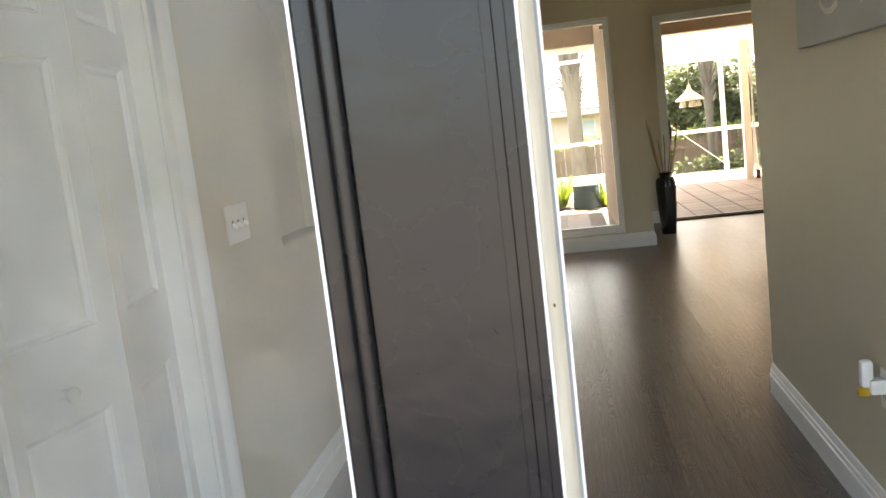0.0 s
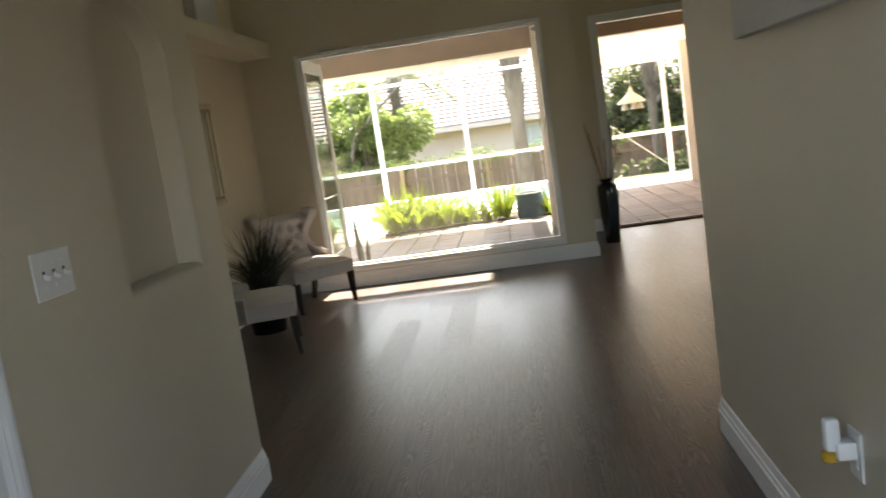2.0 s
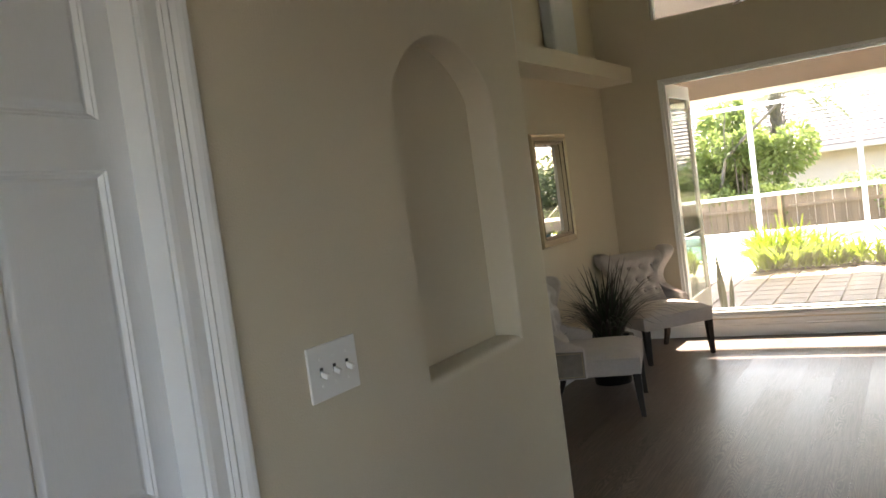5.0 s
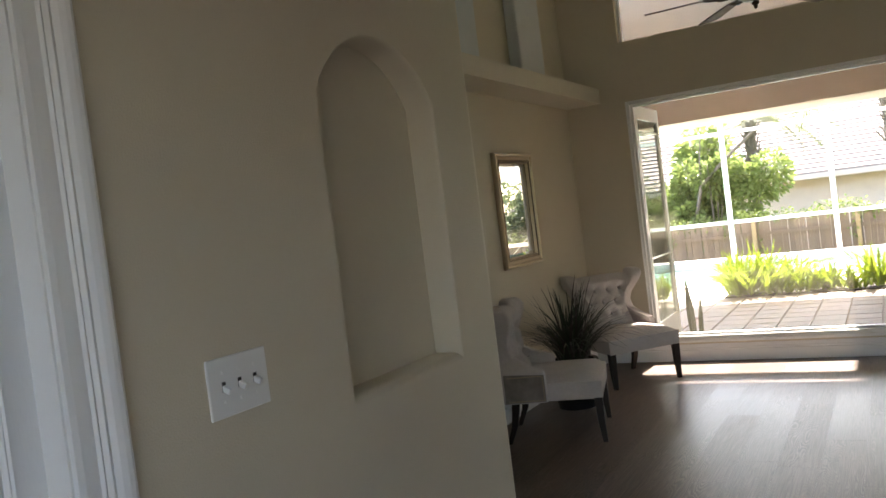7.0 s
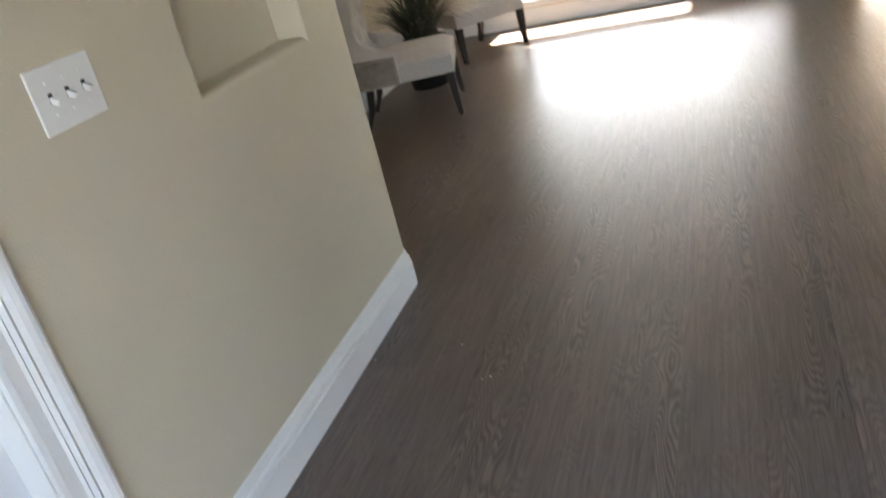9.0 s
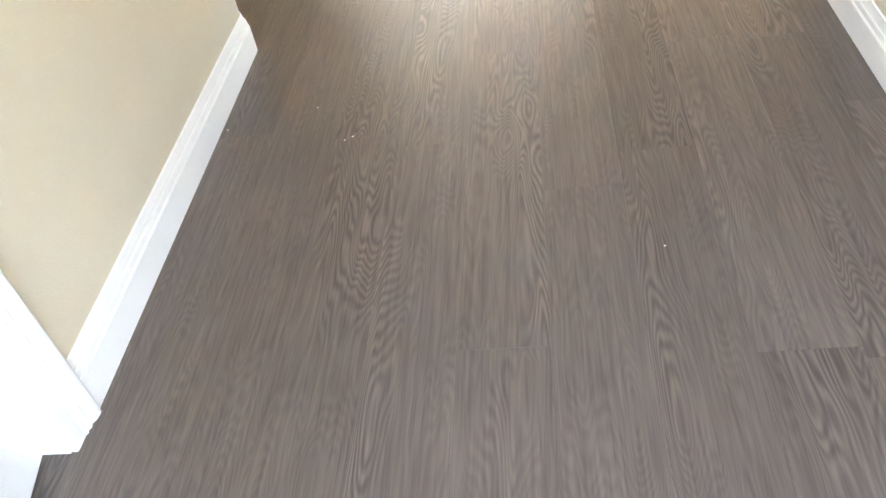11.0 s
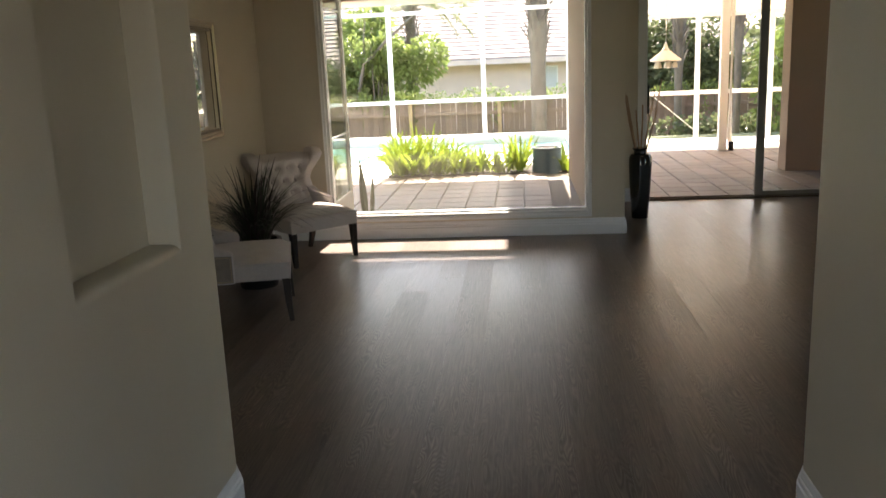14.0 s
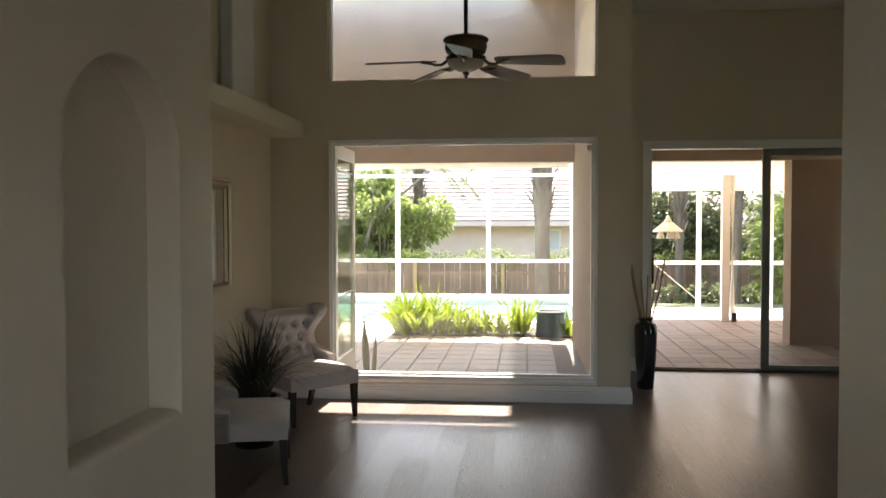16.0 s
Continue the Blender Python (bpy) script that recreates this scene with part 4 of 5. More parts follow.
def palm(at, h, seed, label, rad=0.2):
    r = random.Random(seed)
    ob = thing("palm_tree", pose(*at), label, "palm tree")
    bm = bmesh.new()
    prof = [(rad * 1.25, 0), (rad * 1.02, 0.4), (rad * 0.98, h * 0.42), (rad * 1.3, h * 0.52), (rad * 1.28, h * 0.72), (rad * 1.0, h * 0.9), (rad * 0.8, h)]
    lathe(bm, prof, 14)
    for v in bm.verts:
        v.co += Vector((r.uniform(-1, 1), r.uniform(-1, 1), 0)) * rad * 0.05
    trunk = part("trunk", bm, M_BARK, ob, smooth=True)
    bm = bmesh.new()
    for k in range(70):
        z = h * (0.5 + 0.48 * k / 70)
        a = k * 2.4 + r.uniform(-0.3, 0.3)
        d = Vector((math.cos(a), math.sin(a), 0))
        s = Vector((-d.y, d.x, 0)) * 0.06
        l = r.uniform(0.2, 0.4)
        q = d * rad * 1.1 + Vector((0, 0, z))
        t = q + d * r.uniform(0.04, 0.2) + Vector((0, 0, l))
        prism(bm, [(0, 0), (1, 0), (0.55, 1), (0.45, 1)], lambda u, v: q + s * (2 * u - 1) + (t - q) * v, lambda u, v: q + s * (2 * u - 1) + (t - q) * v + d * 0.025)
    part("bark_sheath", bm, M_BARK, trunk)
    bm = bmesh.new()
    for k in range(22):
        a = k * 2.4
        d = Vector((math.cos(a), math.sin(a), 0))
        up = r.uniform(0.1, 1.2)
        L = r.uniform(1.8, 2.6)
        for i in range(26):
            u = 0.15 + 0.85 * i / 26
            p = Vector((0, 0, h)) + d * L * u + Vector((0, 0, up * u * 1.6 - 1.9 * u * u))
            for sgn in (-1, 1):
                s = Vector((-d.y, d.x, 0)) * sgn
                tip = p + s * 0.42 * (1.1 - u * 0.6) + d * 0.16 - Vector((0, 0, 0.22))
                bm.faces.new([bm.verts.new(v) for v in (p, p + d * 0.05, tip)])
    part("crown", bm, M_LEAFD, ob)


palm((1.42, 16.2, -0.5), 4.6, 31, "grey palm trunk with old leaf bases, behind the pool", 0.165)
palm((5.0, 19.2, -1.3), 5.2, 32, "grey palm tree behind the patio", 0.1)
palm((6.0, 17.4, -1.0), 5.6, 33, "grey palm tree behind the patio", 0.085)
palm((-2.6, 26, -1.35), 4.8, 34, "tall thin palm behind the fence", 0.15)


# neighbouring house
def neighbour():
    h = thing("neighbour_house", pose(0, 0, 0), "beige stucco house with a pale pink tile roof behind the fence", "house")
    part("wall", B((-16, 11, 33, 42, -1.4, 1.5)), M_STUCCO3, h)
    bm = bmesh.new()
    e = [bm.verts.new(v) for v in ((-16.8, 32.2, 1.55), (11.8, 32.2, 1.55), (11.8, 42.8, 1.55), (-16.8, 42.8, 1.55))]
    rdg = [bm.verts.new(v) for v in ((-11, 37.5, 4.6), (6.5, 37.5, 4.6))]
    bm.faces.new((e[0], e[1], rdg[1], rdg[0]))
    bm.faces.new((e[1], e[2], rdg[1]))
    bm.faces.new((e[2], e[3], rdg[0], rdg[1]))
    bm.faces.new((e[3], e[0], rdg[0]))
    bm.faces.new(e[::-1])
    rf = part("roof", bm, M_ROOF, h)
    for k in range(17):
        u = k / 17
        y, z = 32.2 + 5.3 * u, 1.55 + 3.05 * u
        x0, x1 = -16.8 + 5.8 * u, 11.8 - 5.3 * u
        bm = bmesh.new()
        prism(bm, [(y - 0.03, z + 0.01), (y + 0.32, z + 0.2), (y + 0.32, z + 0.24), (y - 0.03, z + 0.09)], lambda yy, zz: Vector((x0, yy, zz)), lambda yy, zz: Vector((x1, yy, zz)))
        part("roof_course", bm, M_ROOF, rf)
    part("fascia", B((-16.8, 11.8, 32.1, 32.2, 1.36, 1.56)), M_STUCCO3, h)
    for x0, x1, z0, z1 in ((1.55, 2.55, 0.35, 1.15), (3.5, 4.35, 0.75, 1.2), (-7, -6, 0.2, 1.1)):
        w = part("window", B((x0 - 0.06, x1 + 0.06, 32.96, 33.02, z0 - 0.06, z1 + 0.06)), M_CAGE, h)
        part("pane", B((x0, (x0 + x1) / 2 - 0.02, 32.94, 32.965, z0, z1), ((x0 + x1) / 2 + 0.02, x1, 32.94, 32.965, z0, z1)), M_BLACK if x0 > 3 else M_PIL, w)


neighbour()


# ferns and tub at the pool edge
def fern(at, seed, n=34, size=0.62):
    r = random.Random(seed)
    ob = thing("fern", pose(*at), "bright green sword fern in the planting bed", "fern", "ferns by the pool")
    bm = bmesh.new()
    for k in range(n):
        a = r.uniform(0, 2 * math.pi)
        d = Vector((math.cos(a), math.sin(a), 0))
        L = size * r.uniform(0.6, 1.2)
        lean = r.uniform(0.2, 1.1)
        s = Vector((-d.y, d.x, 0))
        base = Vector((r.gauss(0, 0.07), r.gauss(0, 0.07), 0))
        for i in range(24):
            u = (i + 1) / 24
            p = base + d * L * lean * 0.75 * u + Vector((0, 0, L * (u - lean * 0.5 * u * u)))
            w = 0.056 * (1.05 - u) ** 0.6 * min(1, u * 5) * r.uniform(0.8, 1.1)
            for sg in (-1, 1):
                tip = p + s * sg * w + d * 0.02 + Vector((0, 0, r.uniform(-0.01, 0.025)))
                bm.faces.new([bm.verts.new(v) for v in (p - Vector((0, 0, 0.013)), p + Vector((0, 0, 0.013)) + d * 0.006, tip)])
    part("frond", bm, M_FERN, ob)


solid("planting_bed", M_SOIL, [(-0.85, 1.75, 8.85, 9.75, -0.062, -0.03)], "dark soil planting bed by the pool", "planting bed")
for i, (x, y, s) in enumerate(((-0.68, 9.05, 0.66), (-0.45, 9.3, 0.7), (-0.3, 9.0, 0.7), (-0.1, 9.35, 0.62), (0.12, 9.0, 0.42), (0.42, 9.15, 0.34), (-0.62, 8.98, 0.6), (0.98, 9.05, 0.6), (0.68, 9.0, 0.3), (1.6, 9.05, 0.42), (-1.75, 9.0, 0.45), (-0.12, 9.0, 0.5), (0.3, 9.4, 0.34), (-0.72, 9.4, 0.6))):
    fern((x, y, -0.04), 50 + i, 32 if s > 0.5 else 22, s)
tub = thing("plant_tub", pose(1.36, 9.0, -0.06), "blue-grey round plastic plant tub", "planter")
bm = bmesh.new()
lathe(bm, [(0.21, 0), (0.19, 0.32), (0.205, 0.33), (0.205, 0.36), (0.17, 0.36), (0.16, 0.32)], 24)
part("tub", bm, M_POT, tub, smooth=True)
bm = bmesh.new()
lathe(bm, [(0.165, 0.31), (0.12, 0.35), (0.03, 0.365)], 12)
part("soil", bm, M_SOIL, tub)

snake = thing("snake_plant", pose(-0.52, 5.45, -0.05), "two upright snake plant leaves in a low dish", "potted plant")
bm = bmesh.new()
lathe(bm, [(0.1, 0), (0.13, 0.05), (0.125, 0.05), (0.09, 0.04)], 20)
part("dish", bm, M_BLACK, snake)
for x, h, w, t in ((-0.02, 0.62, 0.035, -0.03), (0.04, 0.45, 0.022, 0.03)):
    bm = bmesh.new()
    prev = None
    for i in range(9):
        u = i / 8
        ww = w * math.sin(math.pi * (0.18 + 0.82 * u)) + 0.001
        c = Vector((x + t * u, 0, 0.04 + h * u))
        row = [bm.verts.new(c + Vector((-ww, 0.008, 0))), bm.verts.new(c + Vector((0, -0.006, 0))), bm.verts.new(c + Vector((ww, 0.008, 0))), bm.verts.new(c + Vector((0, 0.012, 0)))]
        if prev:
            for j in range(4):
                bm.faces.new((prev[j], prev[(j + 1) % 4], row[(j + 1) % 4], row[j]))
        prev = row
    part("leaf", bm, M_LEAFD, snake)


# ---- indoors ----
def armchair(m, label):
    ch = thing("armchair", m, label, "armchair", "pair of tufted armchairs")
    # cushion with a slightly domed top
    bm = bmesh.new()
    n = 10
    top, bot = [], []
    for j in range(n + 1):
        rt, rb = [], []
        for i in range(n + 1):
            u, v = i / n * 2 - 1, j / n * 2 - 1
            hw = 0.305 - 0.03 * (1 - v) / 2
            x, y = u * hw, v * 0.278 + 0.014
            edge = max(abs(u), abs(v))
            z = 0.405 + 0.025 * (1 - u * u) * (1 - v * v) - 0.03 * max(0, (edge - 0.85) / 0.15) ** 2
            rt.append(bm.verts.new((x, y, z)))
            rb.append(bm.verts.new((x * 0.985, y - 0.004, 0.27)))
        top.append(rt)
        bot.append(rb)
    for j in range(n):
        for i in range(n):
            bm.faces.new((top[j][i], top[j][i + 1], top[j + 1][i + 1], top[j + 1][i]))
            bm.faces.new((bot[j][i], bot[j + 1][i], bot[j + 1][i + 1], bot[j][i + 1]))
    for i in range(n):
        bm.faces.new((bot[0][i], bot[0][i + 1], top[0][i + 1], top[0][i]))
        bm.faces.new((top[n][i], top[n][i + 1], bot[n][i + 1], bot[n][i]))
        bm.faces.new((top[i][0], top[i + 1][0], bot[i + 1][0], bot[i][0]))
        bm.faces.new((bot[i][n], bot[i + 1][n], top[i + 1][n], top[i][n]))
    part("seat", bm, M_FABRIC, ch, smooth=True)
    # tufted back: a grid with dimples, leaning back, wings curling forward
    dim = [(x, z) for k, z in enumerate((0.5, 0.6, 0.7)) for x in ([-0.165, -0.055, 0.055, 0.165] if k % 2 == 0 else [-0.11, 0.0, 0.11])]
    nx, nz = 40, 26
    fr, bk = [], []
    for j in range(nz + 1):
        v = j / nz
        z = 0.36 + 0.46 * v
        a, b = [], []
        waist = 0.185 + 0.055 * max(0, (0.4 - v) / 0.4) + 0.1 * max(0, (v - 0.55) / 0.45) ** 1.2
        for i in range(nx + 1):
            u = i / nx * 2 - 1
            x = u * waist
            y = -0.235 - 0.09 * v + 0.05 * max(0, abs(u) - 0.72) / 0.28 * (0.3 + 0.7 * v)
            puff = 0.058
            for dx, dz in dim:
                d2 = (x - dx) ** 2 + (z - dz) ** 2
                puff -= 0.055 * math.exp(-d2 / 0.0009) + 0.012 * math.exp(-d2 / 0.004)
            puff *= min(1, (1 - abs(u)) * 9) * min(1, (1 - v) * 8 + 0.15)
            zz = z - 0.012 * abs(u) ** 3 * v
            a.append((x, y + puff, zz))
            b.append((x, y - 0.075, zz))
        fr.append(a)
        bk.append(b)
    bm = bmesh.new()
    F = [[bm.verts.new(p) for p in row] for row in fr]
    K = [[bm.verts.new(p) for p in row] for row in bk]
    for j in range(nz):
        for i in range(nx):
            bm.faces.new((F[j][i], F[j][i + 1], F[j + 1][i + 1], F[j + 1][i]))
            bm.faces.new((K[j][i], K[j + 1][i], K[j + 1][i + 1], K[j][i + 1]))
        bm.faces.new((F[j][0], F[j + 1][0], K[j + 1][0], K[j][0]))
        bm.faces.new((F[j + 1][nx], F[j][nx], K[j][nx], K[j + 1][nx]))
    for i in range(nx):
        bm.faces.new((F[nz][i], F[nz][i + 1], K[nz][i + 1], K[nz][i]))
        bm.faces.new((F[0][i + 1], F[0][i], K[0][i], K[0][i + 1]))
    back = part("backrest", bm, M_FABRIC, ch, smooth=True)
    for dx, dz in dim:
        bm = bmesh.new()
        v = (dz - 0.36) / 0.46
        bmesh.ops.create_uvsphere(bm, u_segments=8, v_segments=6, radius=0.013)
        bmesh.ops.transform(bm, matrix=Matrix.Translation((dx, -0.228 - 0.09 * v, dz)), verts=bm.verts)
        part("button", bm, M_FABRIC, back, smooth=True)
    for s in (-1, 1):
        # rounded ear at the top, narrow waist, low arm at the seat
        bm = bmesh.new()
        rings = []
        for z, xi, xo, yb, yf in ((0.27, 0.25, 0.315, -0.3, -0.035), (0.435, 0.25, 0.317, -0.315, -0.033), (0.458, 0.25, 0.312, -0.318, -0.043), (0.476, 0.24, 0.3, -0.32, -0.095), (0.5, 0.215, 0.278, -0.325, -0.165), (0.54, 0.18, 0.25, -0.33, -0.23),
                                  (0.6, 0.165, 0.238, -0.34, -0.245), (0.655, 0.172, 0.252, -0.348, -0.24), (0.71, 0.2, 0.29, -0.355, -0.222), (0.76, 0.23, 0.33, -0.362, -0.208), (0.805, 0.245, 0.35, -0.368, -0.205), (0.838, 0.25, 0.345, -0.362, -0.225), (0.852, 0.265, 0.325, -0.345, -0.255)):
            ring = []
            for k in range(20):
                a = 2 * math.pi * k / 20
                c, d = math.cos(a), math.sin(a)
                e = 0.35
                ring.append(bm.verts.new((s * ((xi + xo) / 2 + (xo - xi) / 2 * math.copysign(abs(c) ** e, c)), (yb + yf) / 2 + (yf - yb) / 2 * math.copysign(abs(d) ** e, d), z)))
            rings.append(ring)
        for p, q in zip(rings, rings[1:]):
            for k in range(20):
                bm.faces.new((p[k], p[(k + 1) % 20], q[(k + 1) % 20], q[k]))
        bm.faces.new(rings[0])
        bm.faces.new(rings[-1])
        bmesh.ops.recalc_face_normals(bm, faces=bm.faces)
        wing = part("wing_arm", bm, M_FABRIC, ch, smooth=True)
        bm = bmesh.new()
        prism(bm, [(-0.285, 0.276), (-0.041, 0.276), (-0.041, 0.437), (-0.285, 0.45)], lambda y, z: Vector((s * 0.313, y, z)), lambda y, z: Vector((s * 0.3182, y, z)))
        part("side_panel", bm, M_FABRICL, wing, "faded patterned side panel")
        bm = bmesh.new()
        pts = [(-0.05, 0.285 + 0.0125 * k) for k in range(12)] + [(-0.0625 - 0.0125 * k, 0.43) for k in range(17)] + [(-0.0625 - 0.0125 * k, 0.285) for k in range(17)]
        for y, z in pts:
            cyl(bm, 0.0045, 0.002, (s * 0.3175, y, z), (s * 0.321, y, z), 6)
        part("nail_trim", bm, M_NAIL, wing, "row of brass nail heads")
    for x, y, dx, dy in ((-0.277, 0.262, 0, 0.015), (0.277, 0.262, 0, 0.015), (-0.22, -0.24, 0, -0.07), (0.22, -0.24, 0, -0.07)):
        bm = bmesh.new()
        g = []
        for z, h in ((0.275, 0.024), (0.12, 0.019), (0.0, 0.0135)):
            k = 1 - z / 0.275
            c = (x + dx * k, y + dy * k * k)
            g.append([bm.verts.new((c[0] + a * h, c[1] + b * h, z)) for a, b in ((-1, -1), (1, -1), (1, 1), (-1, 1))])
        for p, q in zip(g, g[1:]):
            for i in range(4):
                bm.faces.new((p[i], p[(i + 1) % 4], q[(i + 1) % 4], q[i]))
        bm.faces.new(g[0])
        bm.faces.new(g[-1][::-1])
        part("leg", bm, M_ESP, ch, "dark espresso tapered leg", bevel=0.003)
    return ch


armchair(pose(-0.73, 3.88, 0, 0, 0, -133.4), "taupe linen button-tufted wing armchair with dark legs by the window")
armchair(pose(-0.735, 2.385, 0, 0, 0, -75), "taupe linen tufted armchair with nail-head trim beside the plant")


def grass_plant():
    pl = thing("potted_plant", pose(-0.86, 3.02, 0), "dark ornamental grass in a black pot between the armchairs", "potted plant")
    bm = bmesh.new()
    lathe(bm, [(0.13, 0), (0.17, 0.3), (0.18, 0.31), (0.18, 0.34), (0.15, 0.34), (0.14, 0.3)], 24)
    part("pot", bm, M_BLACK, pl, smooth=True)
    r = random.Random(8)
    for mm, cnt in ((M_GRASS, 170), (M_GRASSP, 120)):
        bm = bmesh.new()
        for k in range(cnt):
            a = r.uniform(0, 2 * math.pi)
            d = Vector((math.cos(a), math.sin(a), 0))
            s = Vector((-d.y, d.x, 0))
            L = r.uniform(0.38, 0.68)
            lean = r.uniform(0.08, 1.05)
            b = d * r.uniform(0, 0.1) + Vector((0, 0, 0.31))
            w = r.uniform(0.004, 0.0085)
            bend = r.uniform(-0.12, 0.12)
            prev = None
            for i in range(6):
                u = i / 5
                p = b + d * L * lean * 0.95 * u ** 1.35 + s * bend * u * u + Vector((0, 0, L * (u * (1 - 0.1 * lean) - 0.62 * lean * u ** 2.5)))
                ww = w * (1 - u) ** 0.6 + 0.0008
                row = (bm.verts.new(p - s * ww), bm.verts.new(p + s * ww))
                if prev:
                    bm.faces.new((prev[0], prev[1], row[1], row[0]))
                prev = row
        part("foliage", bm, mm, pl)


grass_plant()


def mirror():
    mr = thing("wall_mirror", pose(LW, 3.13, 1.437), "rectangular mirror in a champagne gilt frame on the wall", "mirror")
    hw, hh = 0.338, 0.414
    prof = [(0, 0.0), (0, 0.02), (0.01, 0.034), (0.022, 0.034), (0.03, 0.026), (0.05, 0.03), (0.058, 0.022), (0.066, 0.024), (0.072, 0.012), (0.078, 0.006)]
    bm = bmesh.new()
    loops = [[bm.verts.new((o, y, z)) for y, z in ((-hw + s, -hh + s), (hw - s, -hh + s), (hw - s, hh - s), (-hw + s, hh - s))] for s, o in prof]
    for p, q in zip(loops, loops[1:]):
        for i in range(4):
            bm.faces.new((p[i], p[(i + 1) % 4], q[(i + 1) % 4], q[i]))
    part("frame", bm, M_GOLD, mr)
    s = 0.066
    for k, w in ((0.054, 0.004), (0.064, 0.003)):
        bm = bmesh.new()
        for y0, y1, z0, z1 in ((-hw + k, hw - k, hh - k - w, hh - k), (-hw + k, hw - k, -hh + k, -hh + k + w), (-hw + k, -hw + k + w, -hh + k, hh - k), (hw - k - w, hw - k, -hh + k, hh - k)):
            box(bm, 0.004, 0.0285, y0, y1, z0, z1)
        part("dark_line", bm, M_BRONZE, mr, "dark inlay line")
    b = 0.028
    bm = bmesh.new()
    o = [bm.verts.new((0.006, y, z)) for y, z in ((-hw + 0.07, -hh + 0.07), (hw - 0.07, -hh + 0.07), (hw - 0.07, hh - 0.07), (-hw + 0.07, hh - 0.07))]
    i_ = [bm.verts.new((0.0095, y, z)) for y, z in ((-hw + 0.07 + b, -hh + 0.07 + b), (hw - 0.07 - b, -hh + 0.07 + b), (hw - 0.07 - b, hh - 0.07 - b), (-hw + 0.07 + b, hh - 0.07 - b))]
    for k in range(4):
        bm.faces.new((o[k], o[(k + 1) % 4], i_[(k + 1) % 4], i_[k]))
    bm.faces.new(i_)
    bm.faces.new(o[::-1])
    part("mirror_glass", bm, M_MIRROR, mr, "bevelled mirror glass")


mirror()


def switch():
    sw = thing("light_switch", pose(LX, -1.175, 1.13), "white three-gang toggle light switch plate on the wall", "light switch")
    bm = B((0, 0.006, -0.0875, 0.0875, -0.061, 0.061))
    part("plate", bm, M_PLASTIC, sw, bevel=0.003)
    for k in (-1, 0, 1):
        y = k * 0.046
        part("slot", B((0.006, 0.0068, y - 0.0052, y + 0.0052, -0.008, 0.0115)), M_SLOT, sw)
        bm = B((0.004, 0.025, y - 0.0047, y + 0.0047, -0.006, 0.0055))
        bmesh.ops.rotate(bm, verts=bm.verts, cent=(0.004, y, 0), matrix=Matrix.Rotation(radians(24), 3, "Y"))
        part("toggle", bm, M_PLASTIC, sw, bevel=0.0015)
        for z in (-0.03, 0.03):
            bm = bmesh.new()
            cyl(bm, 0.0035, 0.0028, (0.0055, y, z), (0.0075, y, z), 10)
            part("screw", bm, M_PLASTIC, sw)


switch()


def outlet():
    o = thing("wall_outlet", pose(RX, -1.28, 0.472), "white wall outlet with its cover plate", "outlet")
    part("plate", B((-0.006, 0, -0.037, 0.037, -0.06, 0.06)), M_PLASTIC, o, bevel=0.003)
    for z in (-0.02, 0.02):
        part("socket", B((-0.008, -0.005, -0.016, 0.016, z - 0.014, z + 0.014)), M_PLASTIC, o, bevel=0.002)
        part("slots", B((-0.0088, -0.0075, -0.007, -0.0055, z - 0.005, z + 0.005), (-0.0088, -0.0075, 0.0055, 0.007, z - 0.005, z + 0.005)), M_SLOT, o)
    f = thing("air_freshener", pose(RX - 0.0085, -1.29, 0.518), "white plug-in air freshener with amber oil", "air freshener")
    bm = bmesh.new()
    box(bm, -0.066, -0.03, -0.01, 0.024, -0.032, 0.05)
    part("body", bm, M_PLASTIC, f, bevel=0.012, smooth=True)
    bm = B((-0.045, 0, -0.02, 0.022, -0.05, -0.005))
    part("plug", bm, M_PLASTIC, f, bevel=0.008, smooth=True)
    bm = bmesh.new()
    lathe(bm, [(0.012, -0.058), (0.017, -0.054), (0.017, -0.036), (0.01, -0.03)], 14, Matrix.Translation((-0.055, 0.008, 0)))
    part("oil_bottle", bm, M_AMBER, f, "amber oil bottle", smooth=True)


outlet()


def picture():
    pc = thing("canvas_picture", pose(RX, -1.222, 1.877), "large grey canvas picture with pale brushed shapes", "picture")
    part("canvas", B((-0.035, 0, -0.52, 0.52, -0.4, 0.4)), M_CANVAS, pc, bevel=0.004)
    r = random.Random(4)
    for k in range(7):
        bm = bmesh.new()
        y, z = r.uniform(-0.35, 0.35), r.uniform(-0.36, 0.25)
        pts = []
        for i in range(9):
            a = i * 0.45 + k
            pts.append((-0.036, y + 0.13 * math.cos(a) * (1 - i * 0.07), z + 0.1 * math.sin(a) * (1 - i * 0.05)))
        pts = [p for p in pts if abs(p[2]) < 0.38 and abs(p[1]) < 0.5]
        if len(pts) > 2:
            tube(bm, pts, 0.012, 0.003, 6)
            for v in bm.verts:
                v.co.x = -0.0355 + (v.co.x + 0.036) * 0.12
            part("brush_stroke", bm, M_PALE, pc)


picture()


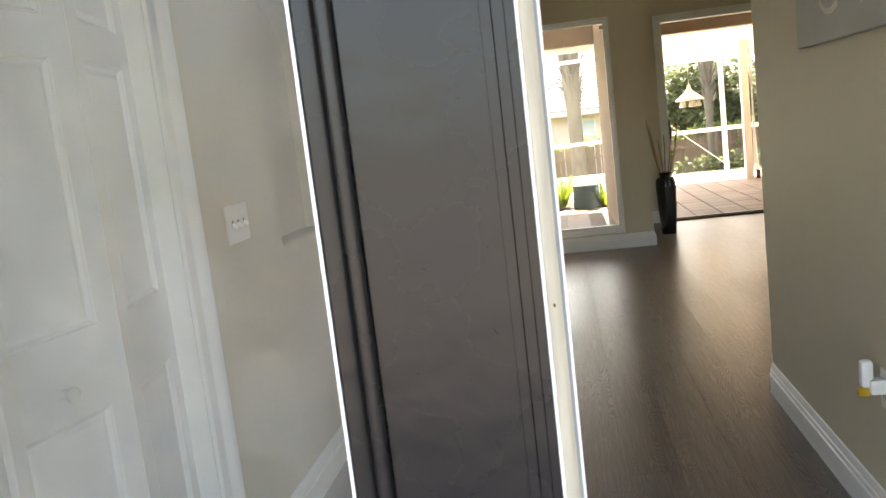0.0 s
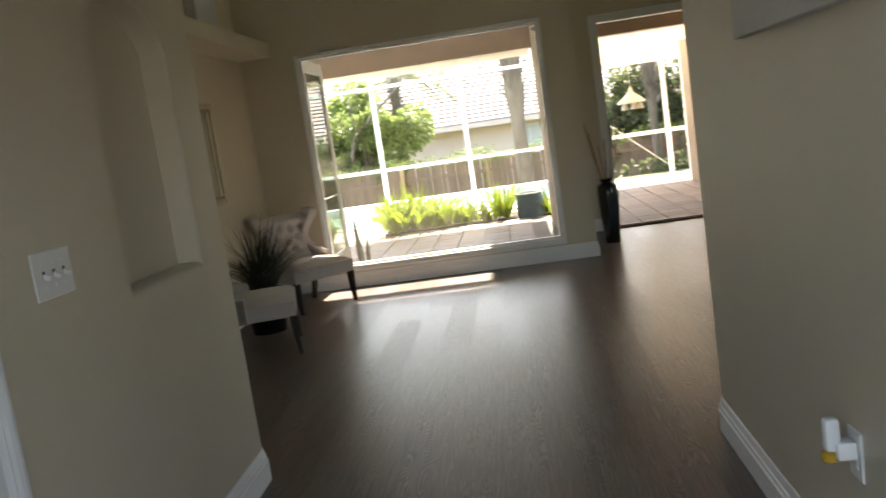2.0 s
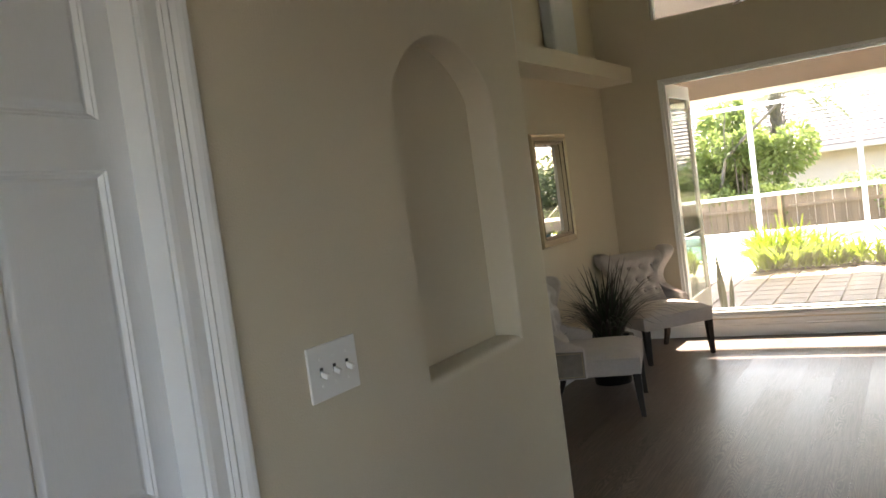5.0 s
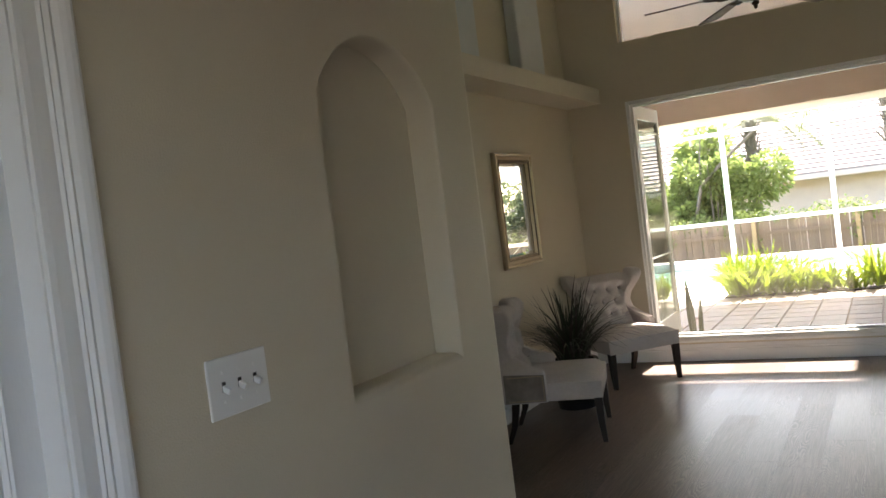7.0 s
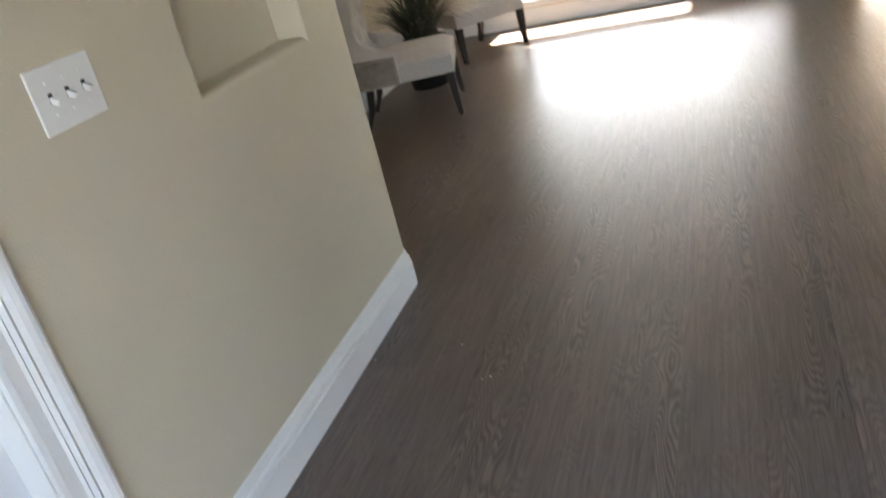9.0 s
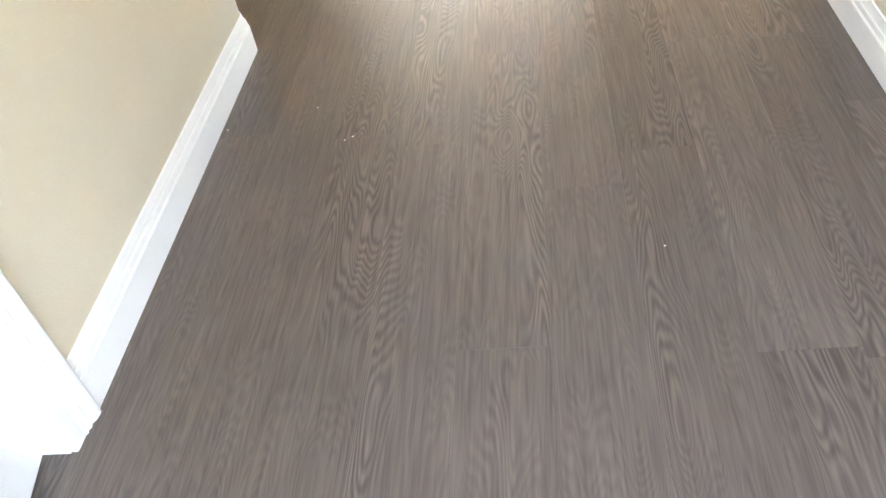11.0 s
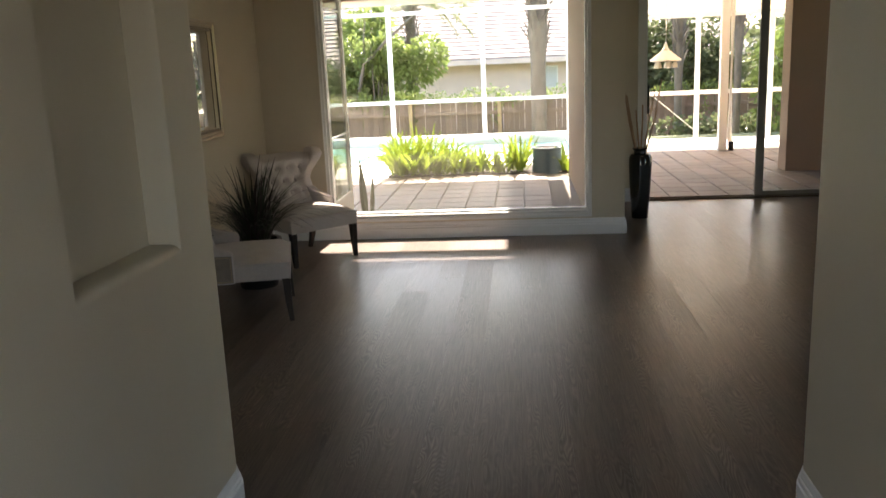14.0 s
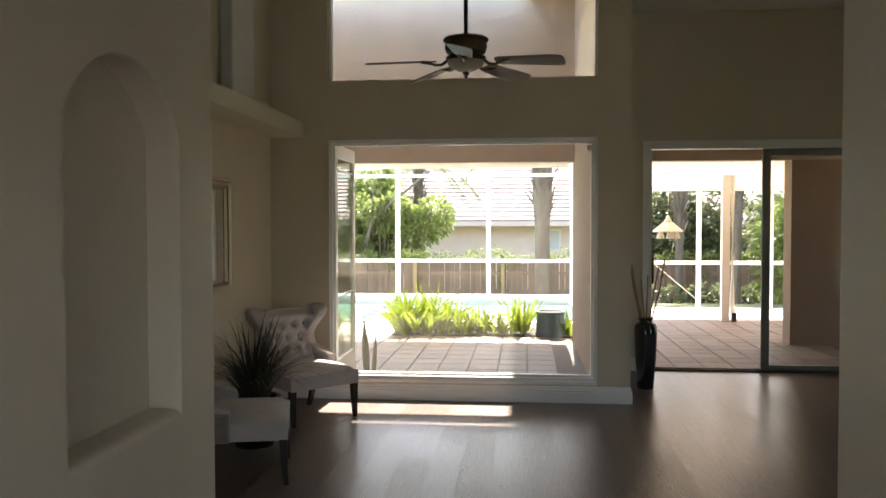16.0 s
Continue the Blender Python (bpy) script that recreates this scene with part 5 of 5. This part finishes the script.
def vase():
    v = thing("floor_vase", pose(2.092, 5.2, 0), "tall glossy black floor vase by the sliding door", "vase")
    bm = bmesh.new()
    lathe(bm, [(0.07, 0), (0.074, 0.01), (0.096, 0.3), (0.104, 0.5), (0.101, 0.57), (0.085, 0.6), (0.06, 0.61), (0.056, 0.63), (0.07, 0.645), (0.072, 0.655), (0.05, 0.655), (0.044, 0.61)], 32)
    part("vase", bm, M_BLACK, v, smooth=True)
    r = random.Random(9)
    for dx, dy, h in ((-0.155, -0.02, 1.22), (-0.12, 0.05, 1.13), (-0.05, -0.05, 1.0), (0.02, 0.03, 1.04), (0.12, 0.0, 1.14), (0.19, 0.05, 1.26), (0.16, -0.06, 1.2), (-0.14, -0.06, 1.08)):
        bm = bmesh.new()
        tube(bm, [(dx * 0.12, dy * 0.2, 0.3), (dx * 0.3, dy * 0.4, 0.64), (dx * 0.68 + r.uniform(-0.008, 0.008), dy * 0.7, 0.9), (dx, dy, h)], 0.0095, 0.006, 6)
        part("reed", bm, M_STICK, v)


vase()


def ceiling_fan():
    fx, fy = 0.597, 3.0
    f = thing("ceiling_fan", pose(fx, fy, 2.47), "bronze ceiling fan with dark wooden blades and frosted light bowl", "ceiling fan")
    top = ceil_z(fy) - 2.47
    bm = bmesh.new()
    cyl(bm, 0.014, 0.014, (0, 0, 0.27), (0, 0, top), 12)
    part("downrod", bm, M_BRONZE, f, smooth=True)
    bm = bmesh.new()
    lathe(bm, [(0.07, top - 0.07), (0.075, top - 0.06), (0.03, top - 0.1)][::-1][:1] + [(0.05, top - 0.06), (0.075, top - 0.02), (0.078, top)], 20)
    part("canopy", bm, M_BRONZE, f, smooth=True)
    bm = bmesh.new()
    lathe(bm, [(0.02, 0.3), (0.03, 0.285), (0.1, 0.272), (0.142, 0.265), (0.15, 0.255), (0.146, 0.243), (0.136, 0.235), (0.14, 0.2), (0.13, 0.172), (0.105, 0.158), (0.108, 0.148), (0.132, 0.142), (0.132, 0.118), (0.115, 0.11)], 32)
    part("motor_housing", bm, M_BRONZE, f, smooth=True)
    bm = bmesh.new()
    lathe(bm, [(0.124, 0.118), (0.12, 0.1), (0.1, 0.075), (0.06, 0.055), (0.02, 0.048)], 28)
    part("light_bowl", bm, M_FROST, f, "frosted amber glass bowl", smooth=True)
    bm = bmesh.new()
    lathe(bm, [(0.006, 0.05), (0.02, 0.042), (0.024, 0.03), (0.01, 0.022), (0.014, 0.012), (0.005, 0.0)], 16)
    part("finial", bm, M_BRONZE, f, smooth=True)
    for ang in (54, 126, 193, 270, 346):
        m = Matrix.Rotation(radians(ang), 4, "Z")
        bm = bmesh.new()
        tube(bm, [m @ Vector(p) for p in ((0.1, 0, 0.135), (0.16, 0.0, 0.088), (0.2, 0, 0.085), (0.25, 0, 0.098))], 0.011, 0.008, 8)
        for s in (-1, 1):
            tube(bm, [m @ Vector(p) for p in ((0.22, 0, 0.09), (0.26, 0.03 * s, 0.1), (0.3, 0.02 * s, 0.104))], 0.008, 0.006, 6)
        part("blade_arm", bm, M_BRONZE, f)
        bm = bmesh.new()
        tilt = m @ Matrix.Translation((0, 0, 0.118)) @ Matrix.Rotation(radians(3.5), 4, "Y") @ Matrix.Rotation(radians(-13), 4, "X")
        pts = [(0.2, -0.035), (0.23, -0.055), (0.3, -0.062), (0.6, -0.08), (0.64, -0.072), (0.655, -0.045), (0.658, 0.0), (0.655, 0.045), (0.64, 0.072), (0.6, 0.08), (0.3, 0.062), (0.23, 0.055), (0.2, 0.035)]
        prism(bm, pts, lambda x, y: tilt @ Vector((x, y, 0)), lambda x, y: tilt @ Vector((x, y, 0.007)))
        part("blade", bm, M_BLADE, f)


ceiling_fan()
r = random.Random(12)
for x, y in ((0.447, -0.536), (0.425, -0.55), (0.036, -0.431), (0.31, -0.36), (1.25, -1.1)):
    bm = bmesh.new()
    bmesh.ops.create_icosphere(bm, subdivisions=1, radius=0.003)
    for v in bm.verts:
        v.co *= r.uniform(0.6, 1.3)
        v.co.z *= 0.5
    ob = new("plaster_crumb", mesh_of("plaster_crumb", bm, M_CRUMB))
    ob.matrix_world = pose(x, y, 0.0085)
    tagged(ob, "tiny white crumb of plaster on the floor", "debris", "plaster crumbs")

# ---- floors, piece by piece ----
floor = solid("floor", M_SUB, [(-0.72, RX + 0.06, FY + 0.08, 0.0, -0.15, 0.0), (LW - 0.1, RR, 0.0, WY + 0.08, -0.15, 0.0), (1.78, RR, WY + 0.08, SY + 0.02, -0.15, 0.0)], "dark greige oak plank floor", "floor")
PW, PL = 0.197, 1.22


def plank_mesh(length):
    bm = bmesh.new()
    w, h = PW - 0.0005, 0.006
    lo = [bm.verts.new((x, y, 0)) for x, y in ((0, 0), (w, 0), (w, length), (0, length))]
    hi = [bm.verts.new((v.co.x, v.co.y, h)) for v in lo]
    for i in range(4):
        bm.faces.new((lo[i], lo[(i + 1) % 4], hi[(i + 1) % 4], hi[i]))
    bm.faces.new(hi)
    return mesh_of("plank", bm, M_PLANK)


cache = {}
r = random.Random(77)
y_lo, y_hi = FY + 0.1, SY + 0.01
starts = {0: -0.86, -1: -1.37, -4: 2.78, -3: 1.9, 1: -1.95, 2: -0.2}
k0, k1 = math.floor((LW - 0.984) / PW), math.ceil((RR - 0.984) / PW)
for k in range(k0, k1):
    x = 0.984 + k * PW
    s = starts.get(k, r.uniform(0, PL))
    y = s - PL * math.ceil((s - y_lo) / PL)
    while y < y_hi:
        near = y_lo if -0.3 < x < RX else -0.04
        a, b = max(y, near), min(y + PL - 0.0005, y_hi if x > 1.6 else WY + 0.05)
        if b - a > 0.02 and x < RR:
            key = round(b - a, 3)
            if key not in cache:
                cache[key] = plank_mesh(b - a)
            ob = new("plank", cache[key])
            ob.parent = floor
            ob.matrix_basis = Matrix.Translation((x, a, 0))
        y += PL

patio = tagged(new("patio_floor"), "grey terracotta tiled patio floor", "patio", kind="structure")
TW = 0.318
bm = bmesh.new()
w = TW - 0.012
lo = [bm.verts.new((x, y, 0)) for x, y in ((0, 0), (w, 0), (w, w), (0, w))]
mi = [bm.verts.new((v.co.x, v.co.y, 0.008)) for v in lo]
hi = [bm.verts.new((min(max(v.co.x, 0.006), w - 0.006), min(max(v.co.y, 0.006), w - 0.006), 0.013)) for v in lo]
for a, b in ((lo, mi), (mi, hi)):
    for i in range(4):
        bm.faces.new((a[i], a[(i + 1) % 4], b[(i + 1) % 4], b[i]))
bm.faces.new(hi)
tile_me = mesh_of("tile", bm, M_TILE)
r = random.Random(41)
for i in range(-9, 20):
    for j in range(19):
        x, y = 0.08 + i * TW, WY + TH + 0.35 + j * TW
        if (j > 11 and x < 1.87) or x + TW > 1.64 and x < 1.87 or (x > 1.6 and y < SY + 0.17) or x > 5.6 or x < -2.6:
            continue
        ob = new("tile", tile_me)
        ob.parent = patio
        ob.matrix_basis = pose(x, y, -0.056 + r.uniform(-0.001, 0.001), r.uniform(-0.2, 0.2), r.uniform(-0.2, 0.2), r.uniform(-0.4, 0.4))
